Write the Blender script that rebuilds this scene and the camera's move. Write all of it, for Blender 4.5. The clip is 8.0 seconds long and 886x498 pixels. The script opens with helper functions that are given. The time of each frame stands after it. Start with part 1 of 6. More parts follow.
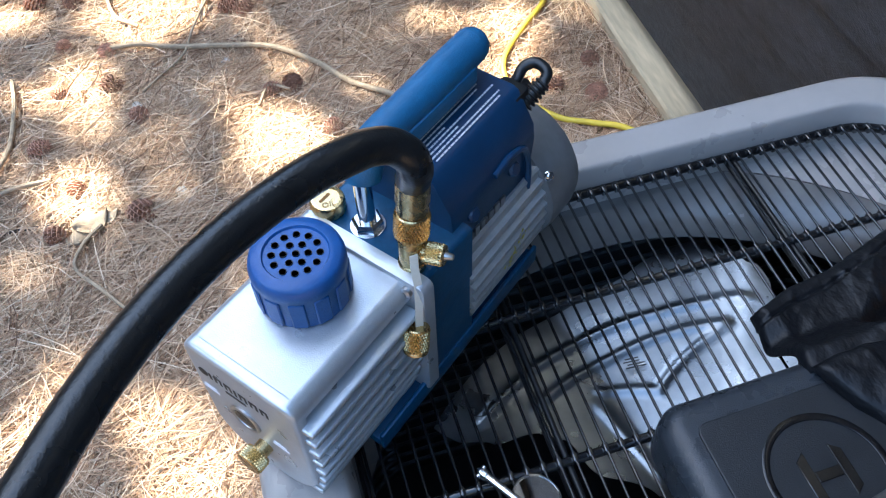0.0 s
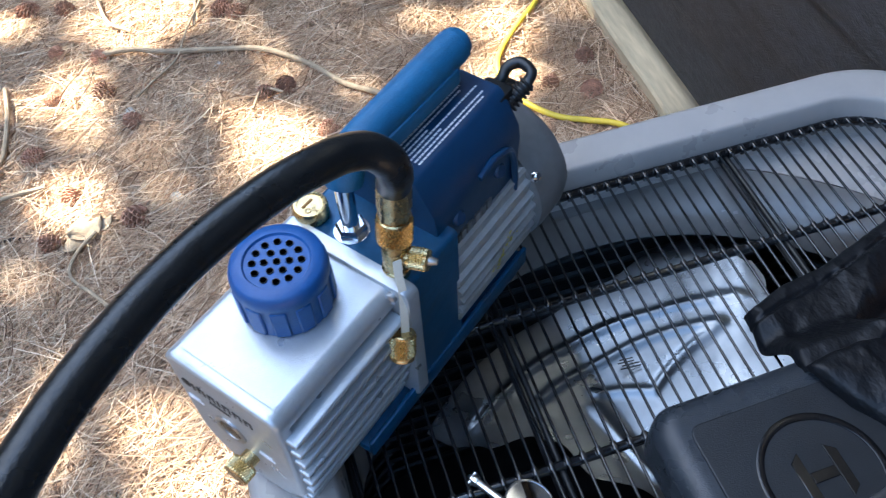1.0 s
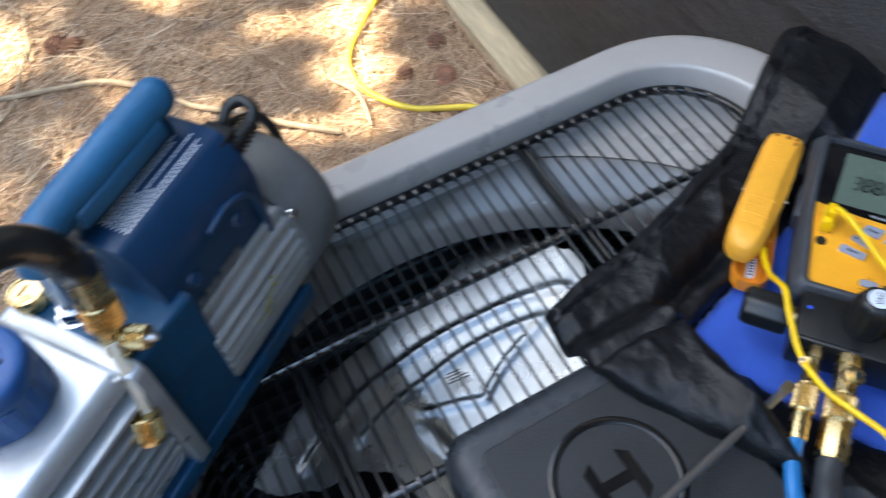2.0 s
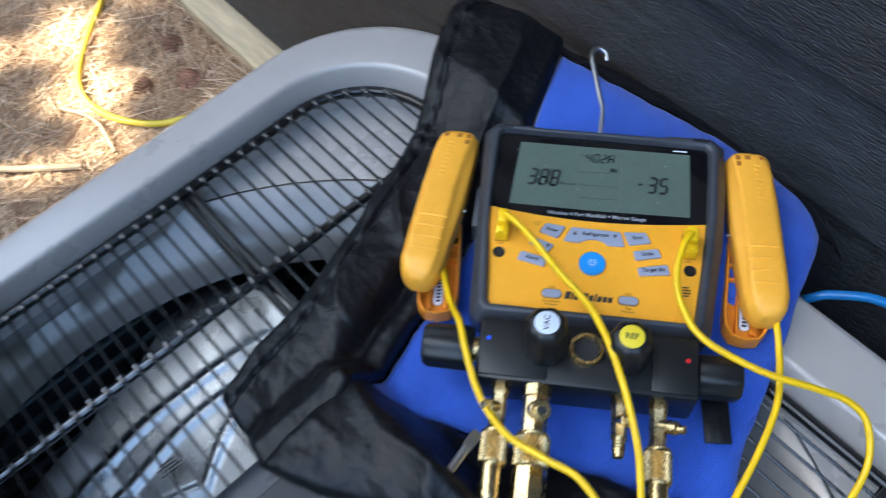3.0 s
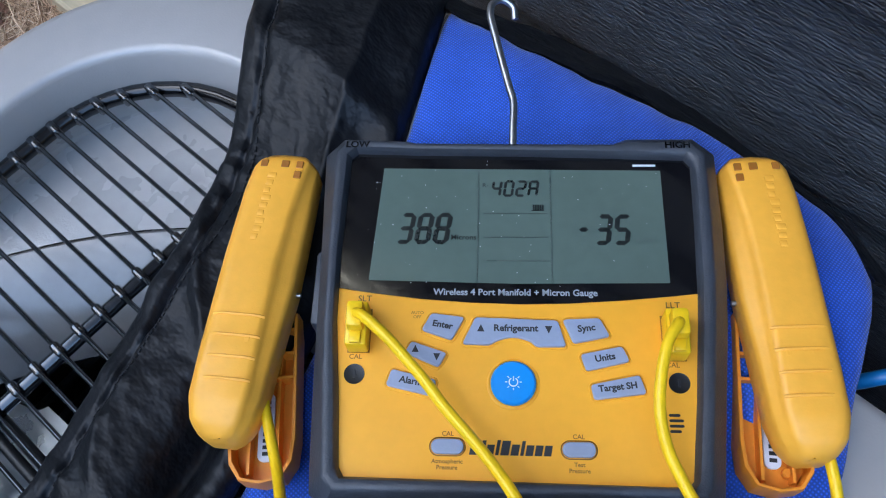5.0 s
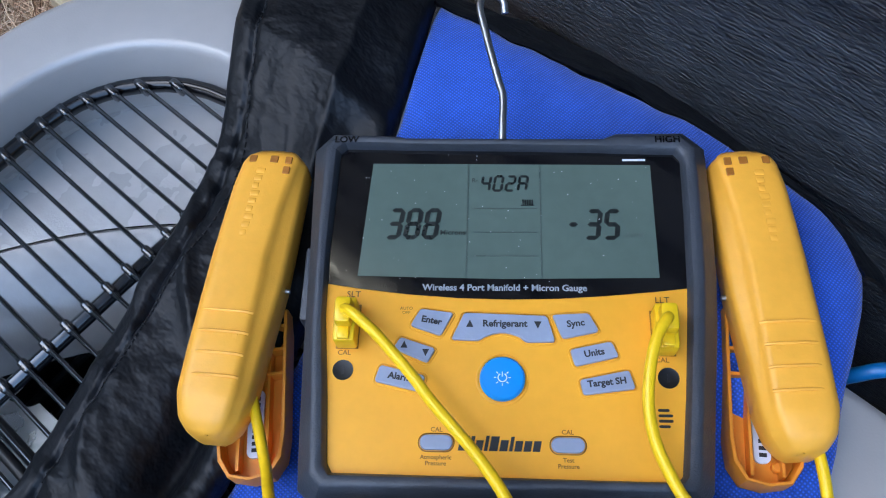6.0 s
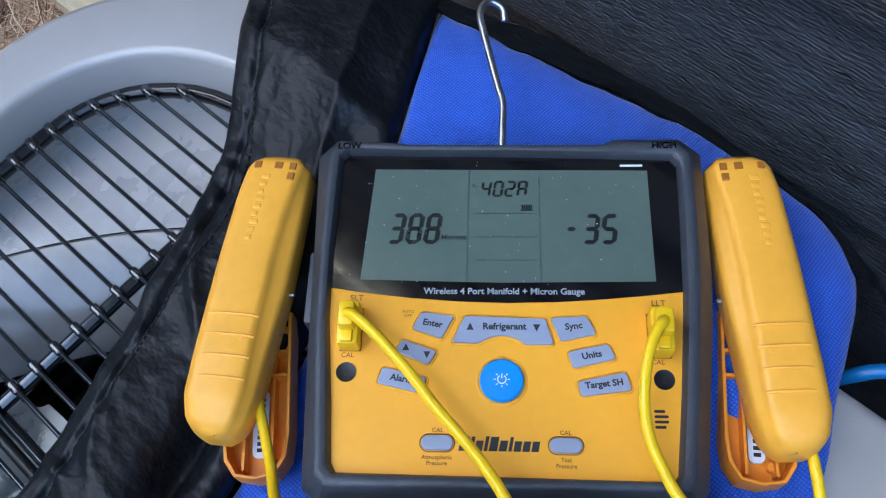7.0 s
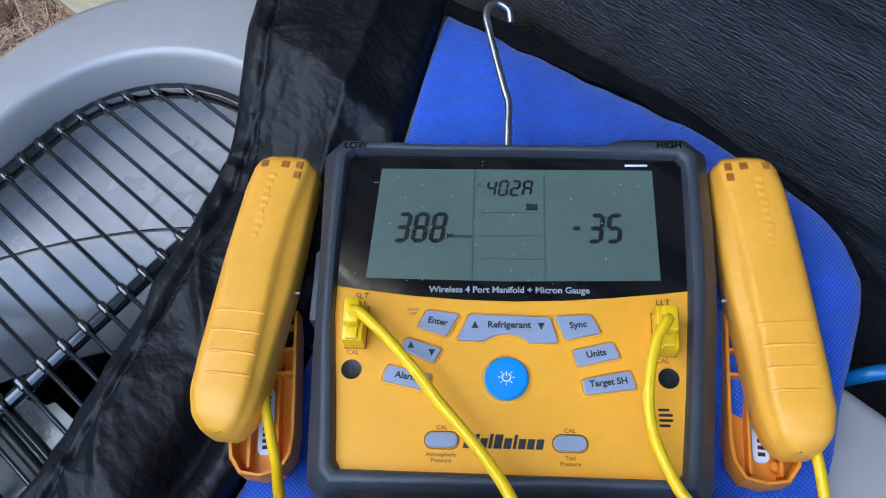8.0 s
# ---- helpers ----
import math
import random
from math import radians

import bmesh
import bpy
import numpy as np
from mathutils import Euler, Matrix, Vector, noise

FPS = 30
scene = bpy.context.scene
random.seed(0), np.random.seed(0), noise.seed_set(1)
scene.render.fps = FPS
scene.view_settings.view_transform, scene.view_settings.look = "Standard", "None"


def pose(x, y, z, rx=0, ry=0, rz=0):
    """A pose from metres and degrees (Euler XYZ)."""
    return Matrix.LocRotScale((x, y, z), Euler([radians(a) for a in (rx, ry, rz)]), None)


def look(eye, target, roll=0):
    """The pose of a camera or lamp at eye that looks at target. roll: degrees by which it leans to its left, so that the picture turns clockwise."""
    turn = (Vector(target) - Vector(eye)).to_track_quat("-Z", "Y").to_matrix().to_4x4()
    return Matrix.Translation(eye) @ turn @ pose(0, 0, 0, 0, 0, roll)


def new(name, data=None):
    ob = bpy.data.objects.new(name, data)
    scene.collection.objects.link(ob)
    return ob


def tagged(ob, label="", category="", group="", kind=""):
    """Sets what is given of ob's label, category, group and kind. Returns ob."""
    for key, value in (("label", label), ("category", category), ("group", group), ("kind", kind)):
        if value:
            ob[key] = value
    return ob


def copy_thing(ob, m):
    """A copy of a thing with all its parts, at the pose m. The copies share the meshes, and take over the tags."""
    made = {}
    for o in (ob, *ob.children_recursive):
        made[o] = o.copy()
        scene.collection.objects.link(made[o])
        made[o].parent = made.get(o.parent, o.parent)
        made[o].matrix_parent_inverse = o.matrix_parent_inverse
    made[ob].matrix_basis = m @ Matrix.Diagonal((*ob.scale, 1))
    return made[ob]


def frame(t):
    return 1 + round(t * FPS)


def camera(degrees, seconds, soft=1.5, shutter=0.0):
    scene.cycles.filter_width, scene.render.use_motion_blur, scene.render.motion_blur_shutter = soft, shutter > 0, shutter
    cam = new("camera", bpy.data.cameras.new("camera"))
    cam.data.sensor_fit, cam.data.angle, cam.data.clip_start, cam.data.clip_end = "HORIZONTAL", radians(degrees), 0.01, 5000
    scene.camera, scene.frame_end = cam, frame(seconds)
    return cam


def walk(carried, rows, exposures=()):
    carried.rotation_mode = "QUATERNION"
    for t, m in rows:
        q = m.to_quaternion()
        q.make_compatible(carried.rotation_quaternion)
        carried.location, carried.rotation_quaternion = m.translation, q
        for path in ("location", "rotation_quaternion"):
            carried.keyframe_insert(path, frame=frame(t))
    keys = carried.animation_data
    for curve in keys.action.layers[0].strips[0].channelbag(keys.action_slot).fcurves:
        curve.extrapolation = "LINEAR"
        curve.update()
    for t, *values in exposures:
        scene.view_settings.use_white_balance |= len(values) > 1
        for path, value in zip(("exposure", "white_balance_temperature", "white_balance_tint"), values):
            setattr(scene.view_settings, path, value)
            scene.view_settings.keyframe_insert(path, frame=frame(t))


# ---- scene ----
cam = camera(55.2, 8.0, soft=1.1, shutter=0.5)
PATH = [
    (0, (0.0459, -0.0407, 1.224), (0.3588, 1.1179, -0.376), -2.3),
    (0.5, (0.0503, -0.04, 1.224), (0.3485, 1.1284, -0.372), -3),
    (1, (0.0597, -0.0367, 1.219), (0.3653, 1.1221, -0.382), -3.6),
    (1.2, (0.0752, -0.0342, 1.217), (0.3904, 1.1184, -0.387), -4.3),
    (2.3, (0.2603, -0.0391, 1.199), (0.7345, 0.9795, -0.455), -8.4),
    (2.5, (0.297, -0.0423, 1.194), (0.8205, 0.9261, -0.476), -8.4),
    (3, (0.3952, -0.0302, 1.16), (0.9939, 0.8044, -0.556), -7.7),
    (3.5, (0.4672, 0.0152, 1.088), (1.0643, 0.7549, -0.671), -8),
    (4, (0.5164, 0.0616, 1.015), (1.1006, 0.7372, -0.775), -8),
    (4.5, (0.5516, 0.0767, 0.983), (1.1389, 0.7387, -0.81), -7.7),
    (6, (0.5592, 0.0743, 0.979), (1.1404, 0.7236, -0.821), -7.7),
    (6.5, (0.5624, 0.0712, 0.983), (1.1354, 0.7178, -0.82), -8.1),
    (7, (0.5596, 0.0721, 0.987), (1.1321, 0.7272, -0.814), -8.4),
    (7.5, (0.5558, 0.0733, 0.987), (1.1294, 0.7386, -0.81), -8.5),
    (8, (0.5568, 0.0698, 0.987), (1.1315, 0.7421, -0.807), -8.7),
]
walk(cam, [(t, look(eye, target, roll)) for t, eye, target, roll in PATH],
     exposures=[(0.0, 2.90, 6150, 3), (1.2, 2.90, 6250, 3), (2.3, 3.12, 7500, 3), (3.0, 3.00, 6700, 1), (3.5, 2.92, 6450, 2), (4.5, 2.93, 6350, 3), (6.0, 3.02, 6250, 4), (8.0, 3.02, 6200, 3)])

# ---- light: open shade beside the house, sun broken by a pine crown ----
SUN = Vector((-0.50, 0.36, 0.79)).normalized()
world = bpy.data.worlds.new("world")
scene.world = world
world.use_nodes = True
sky = world.node_tree.nodes.new("ShaderNodeTexSky")
sky.sky_type, sky.sun_disc = "NISHITA", False
sky.sun_elevation = math.asin(SUN.z)
sky.sun_rotation = math.atan2(SUN.x, SUN.y)
backing = world.node_tree.nodes["Background"]
backing.inputs["Strength"].default_value = 0.15
world.node_tree.links.new(sky.outputs[0], backing.inputs["Color"])
sun = new("sun", bpy.data.lights.new("sun", "SUN"))
sun.data.energy, sun.data.angle, sun.data.color = 5.0, radians(0.6), (1.0, 0.93, 0.82)
sun.matrix_world = look(SUN * 10, (0, 0, 0))


# ---- materials ----
def surface(name, base, rough=0.5, metal=0.0, spread=0.12, scale=40.0, bump=0.0, bump_scale=300.0, dirt=None, dirt_scale=8.0,
            dirt_low=0.55, coat=0.0, per_object=0.0, rough_spread=0.08, stretch=(1, 1, 1), weave=0.0, sheen=0.0, depth=0.001, spec=0.5):
    """A procedural surface: base colour with variation at two scales, optional dirt patches, fine relief."""
    m = bpy.data.materials.new(name)
    m.use_nodes = True
    t = m.node_tree
    n, l = t.nodes, t.links
    b = n["Principled BSDF"]
    b.inputs["Metallic"].default_value = metal
    b.inputs["Coat Weight"].default_value = coat
    b.inputs["Sheen Weight"].default_value = sheen
    b.inputs["Specular IOR Level"].default_value = spec
    co = n.new("ShaderNodeTexCoord")
    mp = n.new("ShaderNodeMapping")
    mp.inputs["Scale"].default_value = stretch
    l.new(co.outputs["Object"], mp.inputs["Vector"])

    def noisy(s, detail=4.0):
        q = n.new("ShaderNodeTexNoise")
        q.inputs["Scale"].default_value, q.inputs["Detail"].default_value = s, detail
        l.new(mp.outputs[0], q.inputs["Vector"])
        return q.outputs["Fac"]

    def remap(v, a, c, lo=0.3, hi=0.7):
        r = n.new("ShaderNodeMapRange")
        for k, x in (("From Min", lo), ("From Max", hi), ("To Min", a), ("To Max", c)):
            r.inputs[k].default_value = x
        l.new(v, r.inputs["Value"])
        return r.outputs["Result"]

    def mul(a, c):
        q = n.new("ShaderNodeMath")
        q.operation = "MULTIPLY"
        l.new(a, q.inputs[0])
        l.new(c, q.inputs[1])
        return q.outputs[0]

    val = mul(remap(noisy(scale), 1 - spread * 1.3, 1 + spread * 1.3, 0.2, 0.8), remap(noisy(scale * 7, 2.0), 1 - spread * 0.5, 1 + spread * 0.5))
    if per_object:
        oi = n.new("ShaderNodeObjectInfo")
        val = mul(val, remap(oi.outputs["Random"], 1 - per_object, 1 + per_object, 0, 1))
    if weave:
        w1, w2 = n.new("ShaderNodeTexWave"), n.new("ShaderNodeTexWave")
        for w, d in ((w1, "X"), (w2, "Y")):
            w.bands_direction, w.inputs["Distortion"].default_value = d, 0.6
            w.inputs["Scale"].default_value = weave
            l.new(mp.outputs[0], w.inputs["Vector"])
        threads = mul(w1.outputs["Fac"], w2.outputs["Fac"])
        val = mul(val, remap(threads, 0.62, 1.5, 0.0, 1.0))
    hsv = n.new("ShaderNodeHueSaturation")
    hsv.inputs["Color"].default_value = (*base, 1)
    l.new(val, hsv.inputs["Value"])
    col = hsv.outputs[0]
    if dirt:
        mix = n.new("ShaderNodeMix")
        mix.data_type = "RGBA"
        l.new(remap(noisy(dirt_scale, 8.0), 0.0, 0.85, dirt_low, dirt_low + 0.14), mix.inputs["Factor"])
        l.new(col, mix.inputs["A"])
        mix.inputs["B"].default_value = (*dirt, 1)
        col = mix.outputs["Result"]
    l.new(col, b.inputs["Base Color"])
    l.new(remap(noisy(scale * 1.7), max(0.02, rough - rough_spread), min(1.0, rough + rough_spread), 0.15, 0.85), b.inputs["Roughness"])
    if bump:
        bp = n.new("ShaderNodeBump")
        bp.inputs["Strength"].default_value, bp.inputs["Distance"].default_value = bump, depth
        l.new(noisy(bump_scale, 3.0), bp.inputs["Height"])
        if weave:
            bp2 = n.new("ShaderNodeBump")
            bp2.inputs["Strength"].default_value, bp2.inputs["Distance"].default_value = 0.5, 0.0006
            l.new(threads, bp2.inputs["Height"])
            l.new(bp.outputs[0], bp2.inputs["Normal"])
            bp = bp2
        l.new(bp.outputs[0], b.inputs["Normal"])
    return m


RIM = surface("rim paint", (0.385, 0.36, 0.34), 0.30, 0.0, 0.04, 12, 0.10, 900, spec=1.0)
# darker than the shroud: the wall's reflection is put into this colour
ORIFICE = surface("orifice paint, reflection darkened", (0.20, 0.19, 0.18), 0.22, 0.0, 0.10, 14, 0.1, 700, (0.10, 0.09, 0.08), 6, 0.62, spec=1.0)
SHROUD = surface("shroud paint", (0.43, 0.405, 0.385), 0.28, 0.0, 0.07, 14, 0.15, 700, spec=1.0)
WIRE = surface("wire enamel", (0.006, 0.007, 0.009), 0.18, 0.0, 0.3, 60, rough_spread=0.05, coat=0.4, spec=1.0)
COIL = surface("coil fin", (0.016, 0.022, 0.028), 0.45, 0.6, 0.4, 40, 0.6, 260, stretch=(1, 1, 4))
TUBE = surface("coil tube", (0.10, 0.12, 0.13), 0.35, 0.8, 0.3, 60)
BLADE = surface("blade aluminium", (0.26, 0.285, 0.305), 0.29, 1.0, 0.08, 18, 0.06, 400, (0.33, 0.32, 0.30), 14, 0.66)
DARK = surface("dark metal", (0.03, 0.03, 0.033), 0.5, 0.3, 0.2, 30)
SIDING = surface("black stained board", (0.017, 0.021, 0.027), 0.46, 0.0, 0.6, 120, 1.0, 760, (0.13, 0.135, 0.14), 260, 0.745, per_object=0.34, stretch=(1, 0.22, 1), depth=0.0020, spec=0.6)
LUMBER = surface("weathered lumber", (0.56, 0.45, 0.29), 0.8, 0.0, 0.25, 16, 0.7, 90, (0.20, 0.19, 0.17), 12, 0.58, stretch=(1, 0.15, 1))
SOIL = surface("soil", (0.23, 0.14, 0.08), 0.95, 0.0, 0.45, 9, 1.0, 120, (0.10, 0.06, 0.035), 5, 0.52)
BARK = surface("bark", (0.22, 0.15, 0.10), 0.9, 0.0, 0.3, 30, 1.0, 80)
TWIG = surface("dry twig", (0.42, 0.31, 0.20), 0.85, 0.0, 0.25, 50, 0.6, 200)
CONE = surface("pine cone scale", (0.42, 0.22, 0.14), 0.8, 0.0, 0.4, 80, 0.5, 300, per_object=0.35)
PEBBLE = surface("pebble", (0.55, 0.48, 0.40), 0.7, 0.0, 0.2, 60, 0.4, 200, per_object=0.25)
SILVER = surface("cast silver", (0.50, 0.535, 0.565), 0.31, 0.55, 0.06, 25, 0.14, 900, (0.30, 0.29, 0.27), 45, 0.70)
MOTOR = surface("motor casting", (0.42, 0.43, 0.43), 0.48, 0.5, 0.12, 30, 0.4, 500, (0.30, 0.28, 0.20), 25, 0.60)
BELL = surface("grey fan cover", (0.20, 0.205, 0.21), 0.42, 0.25, 0.10, 20, 0.15, 500)
BLUE = surface("blue casing", (0.006, 0.040, 0.105), 0.32, 0.0, 0.10, 25, 0.2, 700, (0.05, 0.09, 0.16), 30, 0.68)
HANDLE = surface("blue rubber grip", (0.012, 0.115, 0.250), 0.50, 0.0, 0.12, 25, 0.3, 800)
CAPBLUE = surface("blue cap", (0.010, 0.082, 0.28), 0.40, 0.0, 0.10, 40, 0.2, 600)
BASEBLUE = surface("blue enamel", (0.008, 0.075, 0.17), 0.35, 0.2, 0.2, 30, 0.2, 500, (0.04, 0.05, 0.06), 22, 0.62)
BRASS = surface("brass", (0.64, 0.48, 0.235), 0.27, 1.0, 0.12, 90, 0.15, 900, (0.40, 0.25, 0.10), 70, 0.66)
CHROME = surface("chrome", (0.72, 0.73, 0.74), 0.14, 1.0, 0.06, 80)
STEEL = surface("zinc steel", (0.50, 0.50, 0.50), 0.35, 1.0, 0.12, 90)
RUBBER = surface("black rubber hose", (0.008, 0.009, 0.010), 0.30, 0.0, 0.3, 30, 0.25, 500, (0.05, 0.05, 0.05), 30, 0.64)
BLACKPL = surface("black plastic", (0.008, 0.009, 0.010), 0.40, 0.0, 0.2, 30, 0.10, 900)
EMBLEM = surface("gloss black plastic", (0.004, 0.004, 0.005), 0.22, 0.0, 0.1, 30)
LIDPL = surface("lid plastic", (0.012, 0.014, 0.017), 0.42, 0.0, 0.15, 30, 0.35, 1100, (0.05, 0.05, 0.05), 30, 0.70)
# same plastic as the lid; lighter tone stands for sky reflected on the shell
CASEPL = surface("case plastic, sky-lit tone", (0.028, 0.033, 0.040), 0.28, 0.0, 0.15, 30, 0.35, 1100, (0.07, 0.07, 0.07), 30, 0.68)
BEZEL = surface("dark rubber bezel", (0.042, 0.047, 0.058), 0.44, 0.0, 0.15, 40, 0.25, 1200, (0.07, 0.07, 0.07), 60, 0.68)
LENS = surface("black lens", (0.005, 0.005, 0.006), 0.09, 0.0, 0.2, 60)
LCD = surface("lcd glass", (0.098, 0.135, 0.112), 0.20, 0.0, 0.06, 20, rough_spread=0.04)
INK = surface("lcd ink", (0.012, 0.016, 0.015), 0.3, 0.0, 0.1, 60)
FAINT = surface("faint lcd ink", (0.065, 0.088, 0.075), 0.3, 0.0, 0.1, 60)
PANEL = surface("yellow panel", (0.90, 0.405, 0.028), 0.40, 0.0, 0.04, 30, 0.04, 1500, (0.55, 0.27, 0.03), 90, 0.74)
CLAMP = surface("yellow clamp", (0.93, 0.43, 0.045), 0.42, 0.0, 0.05, 30, 0.05, 1200, (0.62, 0.30, 0.03), 60, 0.72)
ORANGE = surface("orange inner", (0.80, 0.27, 0.02), 0.45, 0.0, 0.06, 40)
CABLE = surface("yellow cable", (0.92, 0.57, 0.010), 0.34, 0.0, 0.05, 60, 0.1, 800)
CORD = surface("yellow cord", (0.78, 0.58, 0.06), 0.45, 0.0, 0.08, 30)
BUTTON = surface("grey button", (0.29, 0.325, 0.41), 0.45, 0.0, 0.05, 60, 0.1, 900)
POWER = surface("blue button", (0.010, 0.26, 0.68), 0.38, 0.0, 0.04, 60)
WHITE = surface("white print", (0.75, 0.77, 0.80), 0.5, 0.0, 0.05, 90)
GREYINK = surface("pale grey print", (0.30, 0.32, 0.35), 0.5, 0.0, 0.05, 90)
PALE = surface("pale label", (0.62, 0.68, 0.78), 0.45, 0.0, 0.05, 60)
YLAB = surface("yellow label", (0.80, 0.62, 0.04), 0.45, 0.0, 0.05, 60)
BLACKINK = surface("black print", (0.02, 0.02, 0.02), 0.55, 0.0, 0.1, 90)
DKORANGE = surface("brown print and seat shadow", (0.25, 0.10, 0.01), 0.55, 0.0, 0.1, 90)
REDDOT = surface("red dot", (0.6, 0.02, 0.02), 0.4)
BLUEDOT = surface("blue dot", (0.02, 0.10, 0.7), 0.4)
FABRIC = surface("blue bag cloth", (0.032, 0.120, 0.62), 0.72, 0.0, 0.12, 30, 0.3, 400, weave=215, sheen=0.2, spec=0.3)
BLACKCL = surface("black bag cloth", (0.0042, 0.0049, 0.0068), 0.47, 0.0, 0.2, 25, 0.55, 85, (0.008, 0.009, 0.011), 30, 0.68, spec=0.30, depth=0.005, stretch=(1, 0.6, 1))
WINDOW = surface("shaded jaw opening", (0.36, 0.12, 0.010), 0.55, 0.0, 0.1, 90)
THREAD = surface("black thread", (0.010, 0.010, 0.012), 0.8, 0.0, 0.2, 90)
HOSEBLUE = surface("blue hose", (0.010, 0.16, 0.42), 0.35, 0.0, 0.1, 40)
HOSERED = surface("red hose", (0.55, 0.02, 0.04), 0.35, 0.0, 0.1, 40)
HOSEGREY = surface("charge hose", (0.035, 0.037, 0.042), 0.42, 0.0, 0.15, 40, 0.2, 600)
STRAP = surface("clear strap", (0.62, 0.60, 0.52), 0.35, 0.0, 0.06, 60)
MIRROR = surface("mirror", (0.8, 0.82, 0.84), 0.02, 1.0, 0.0, 10, rough_spread=0.0)
LEAF = surface("pine foliage", (0.045, 0.055, 0.034), 0.7, 0.0, 0.3, 4)
LICHEN = surface("yellow paint mark", (0.55, 0.50, 0.10), 0.7, 0.0, 0.3, 90)


def needle_material():
    m = surface("pine needle", (0.43, 0.275, 0.155), 0.75, 0.0, 0.2, 5)
    t = m.node_tree
    geo, ramp = t.nodes.new("ShaderNodeNewGeometry"), t.nodes.new("ShaderNodeValToRGB")
    stops = ((0.0, (0.17, 0.09, 0.05)), (0.3, (0.50, 0.30, 0.17)), (0.7, (0.70, 0.48, 0.30)), (1.0, (0.84, 0.66, 0.47)))
    while len(ramp.color_ramp.elements) < 4:
        ramp.color_ramp.elements.new(0.5)
    for e, (p, c) in zip(ramp.color_ramp.elements, stops):
        e.position, e.color = p, (*c, 1)
    t.links.new(geo.outputs["Random Per Island"], ramp.inputs["Fac"])
    t.links.new(ramp.outputs["Color"], t.nodes["Principled BSDF"].inputs["Base Color"])
    return m


NEEDLE = needle_material()


# ---- mesh helpers ----
def part(name, bm, material, parent=None, label="", smooth=True, angle=40):
    """Links a bmesh as one mesh object under a thing or part."""
    me = bpy.data.meshes.new(name)
    bmesh.ops.recalc_face_normals(bm, faces=bm.faces)
    if smooth:
        for f in bm.faces:
            f.smooth = True
        for e in bm.edges:
            if len(e.link_faces) == 2 and e.calc_face_angle(0) > radians(angle):
                e.smooth = False
    bm.to_mesh(me)
    bm.free()
    me.materials.append(material)
    ob = new(name, me)
    ob.parent = parent
    if label:
        tagged(ob, label)
    return ob


def thing(name, m, label, category, group="", kind=""):
    ob = new(name)
    ob.matrix_world = m
    ob.empty_display_size = 0.02
    return tagged(ob, label, category, group, kind)


def box(x0, x1, y0, y1, z0, z1, bevel=0.0, segs=2, bm=None):
    own = bmesh.new()
    bmesh.ops.create_cube(own, size=1)
    for v in own.verts:
        v.co = Vector((x0 + (v.co.x + 0.5) * (x1 - x0), y0 + (v.co.y + 0.5) * (y1 - y0), z0 + (v.co.z + 0.5) * (z1 - z0)))
    if bevel:
        bmesh.ops.bevel(own, geom=own.edges[:], offset=bevel, segments=segs, profile=0.5, affect="EDGES")
    return merge(bm, own)


def merge(bm, own):
    if bm is None:
        return own
    me = bpy.data.meshes.new("join")
    own.to_mesh(me)
    own.free()
    bm.from_mesh(me)
    bpy.data.meshes.remove(me)
    return bm


def rounded(x0, x1, y0, y1, r, n=6):
    """Outline of a rounded rectangle, counter-clockwise."""
    pts = []
    for cx, cy, a0 in ((x1 - r, y1 - r, 0), (x0 + r, y1 - r, 90), (x0 + r, y0 + r, 180), (x1 - r, y0 + r, 270)):
        for i in range(n + 1):
            a = radians(a0 + 90 * i / n)
            pts.append((cx + r * math.cos(a), cy + r * math.sin(a)))
    return pts


def circle(cx, cy, r, n=32):
    return [(cx + r * math.cos(2 * math.pi * i / n), cy + r * math.sin(2 * math.pi * i / n)) for i in range(n)]


def prism(outline, z0, z1, bevel=0.0, segs=2, bm=None):
    """An upright solid over an outline, its top edge rounded by stepping inwards."""
    own = bmesh.new()
    c = Vector((sum(p[0] for p in outline) / len(outline), sum(p[1] for p in outline) / len(outline)))
    n = len(outline)

    def inset(d):
        out = []
        for i, p in enumerate(outline):
            a, b, q = Vector(outline[i - 1]), Vector(p), Vector(outline[(i + 1) % n])
            e1, e2 = (b - a), (q - b)
            n1, n2 = Vector((-e1.y, e1.x)).normalized(), Vector((-e2.y, e2.x)).normalized()
            m = (n1 + n2)
            m = m.normalized() if m.length > 1e-6 else n1
            k = max(0.45, m.dot(n1))
            w = b + m * (d / k)
            out.append(w)
        return out
    rings = [(0.0, z0), (0.0, z1 - bevel)]
    if bevel:
        rings += [(bevel * (1 - math.cos(a)), z1 - bevel + bevel * math.sin(a)) for a in (math.pi / 2 * k / segs for k in range(1, segs + 1))]
        rings.append((bevel * 1.2, z1))
    rows = [[own.verts.new((p.x, p.y, z)) for p in inset(d)] for d, z in rings]
    for lo, hi in zip(rows, rows[1:]):
        for i in range(n):
            own.faces.new((lo[i], lo[(i + 1) % n], hi[(i + 1) % n], hi[i]))
    for row in (rows[-1], rows[0][::-1]):
        if n <= 40:
            own.faces.new(row)
            continue
        mid = own.verts.new(sum((v.co for v in row), Vector()) / n)
        for i in range(n):
            own.faces.new((row[i], row[(i + 1) % n], mid))
    return merge(bm, own)


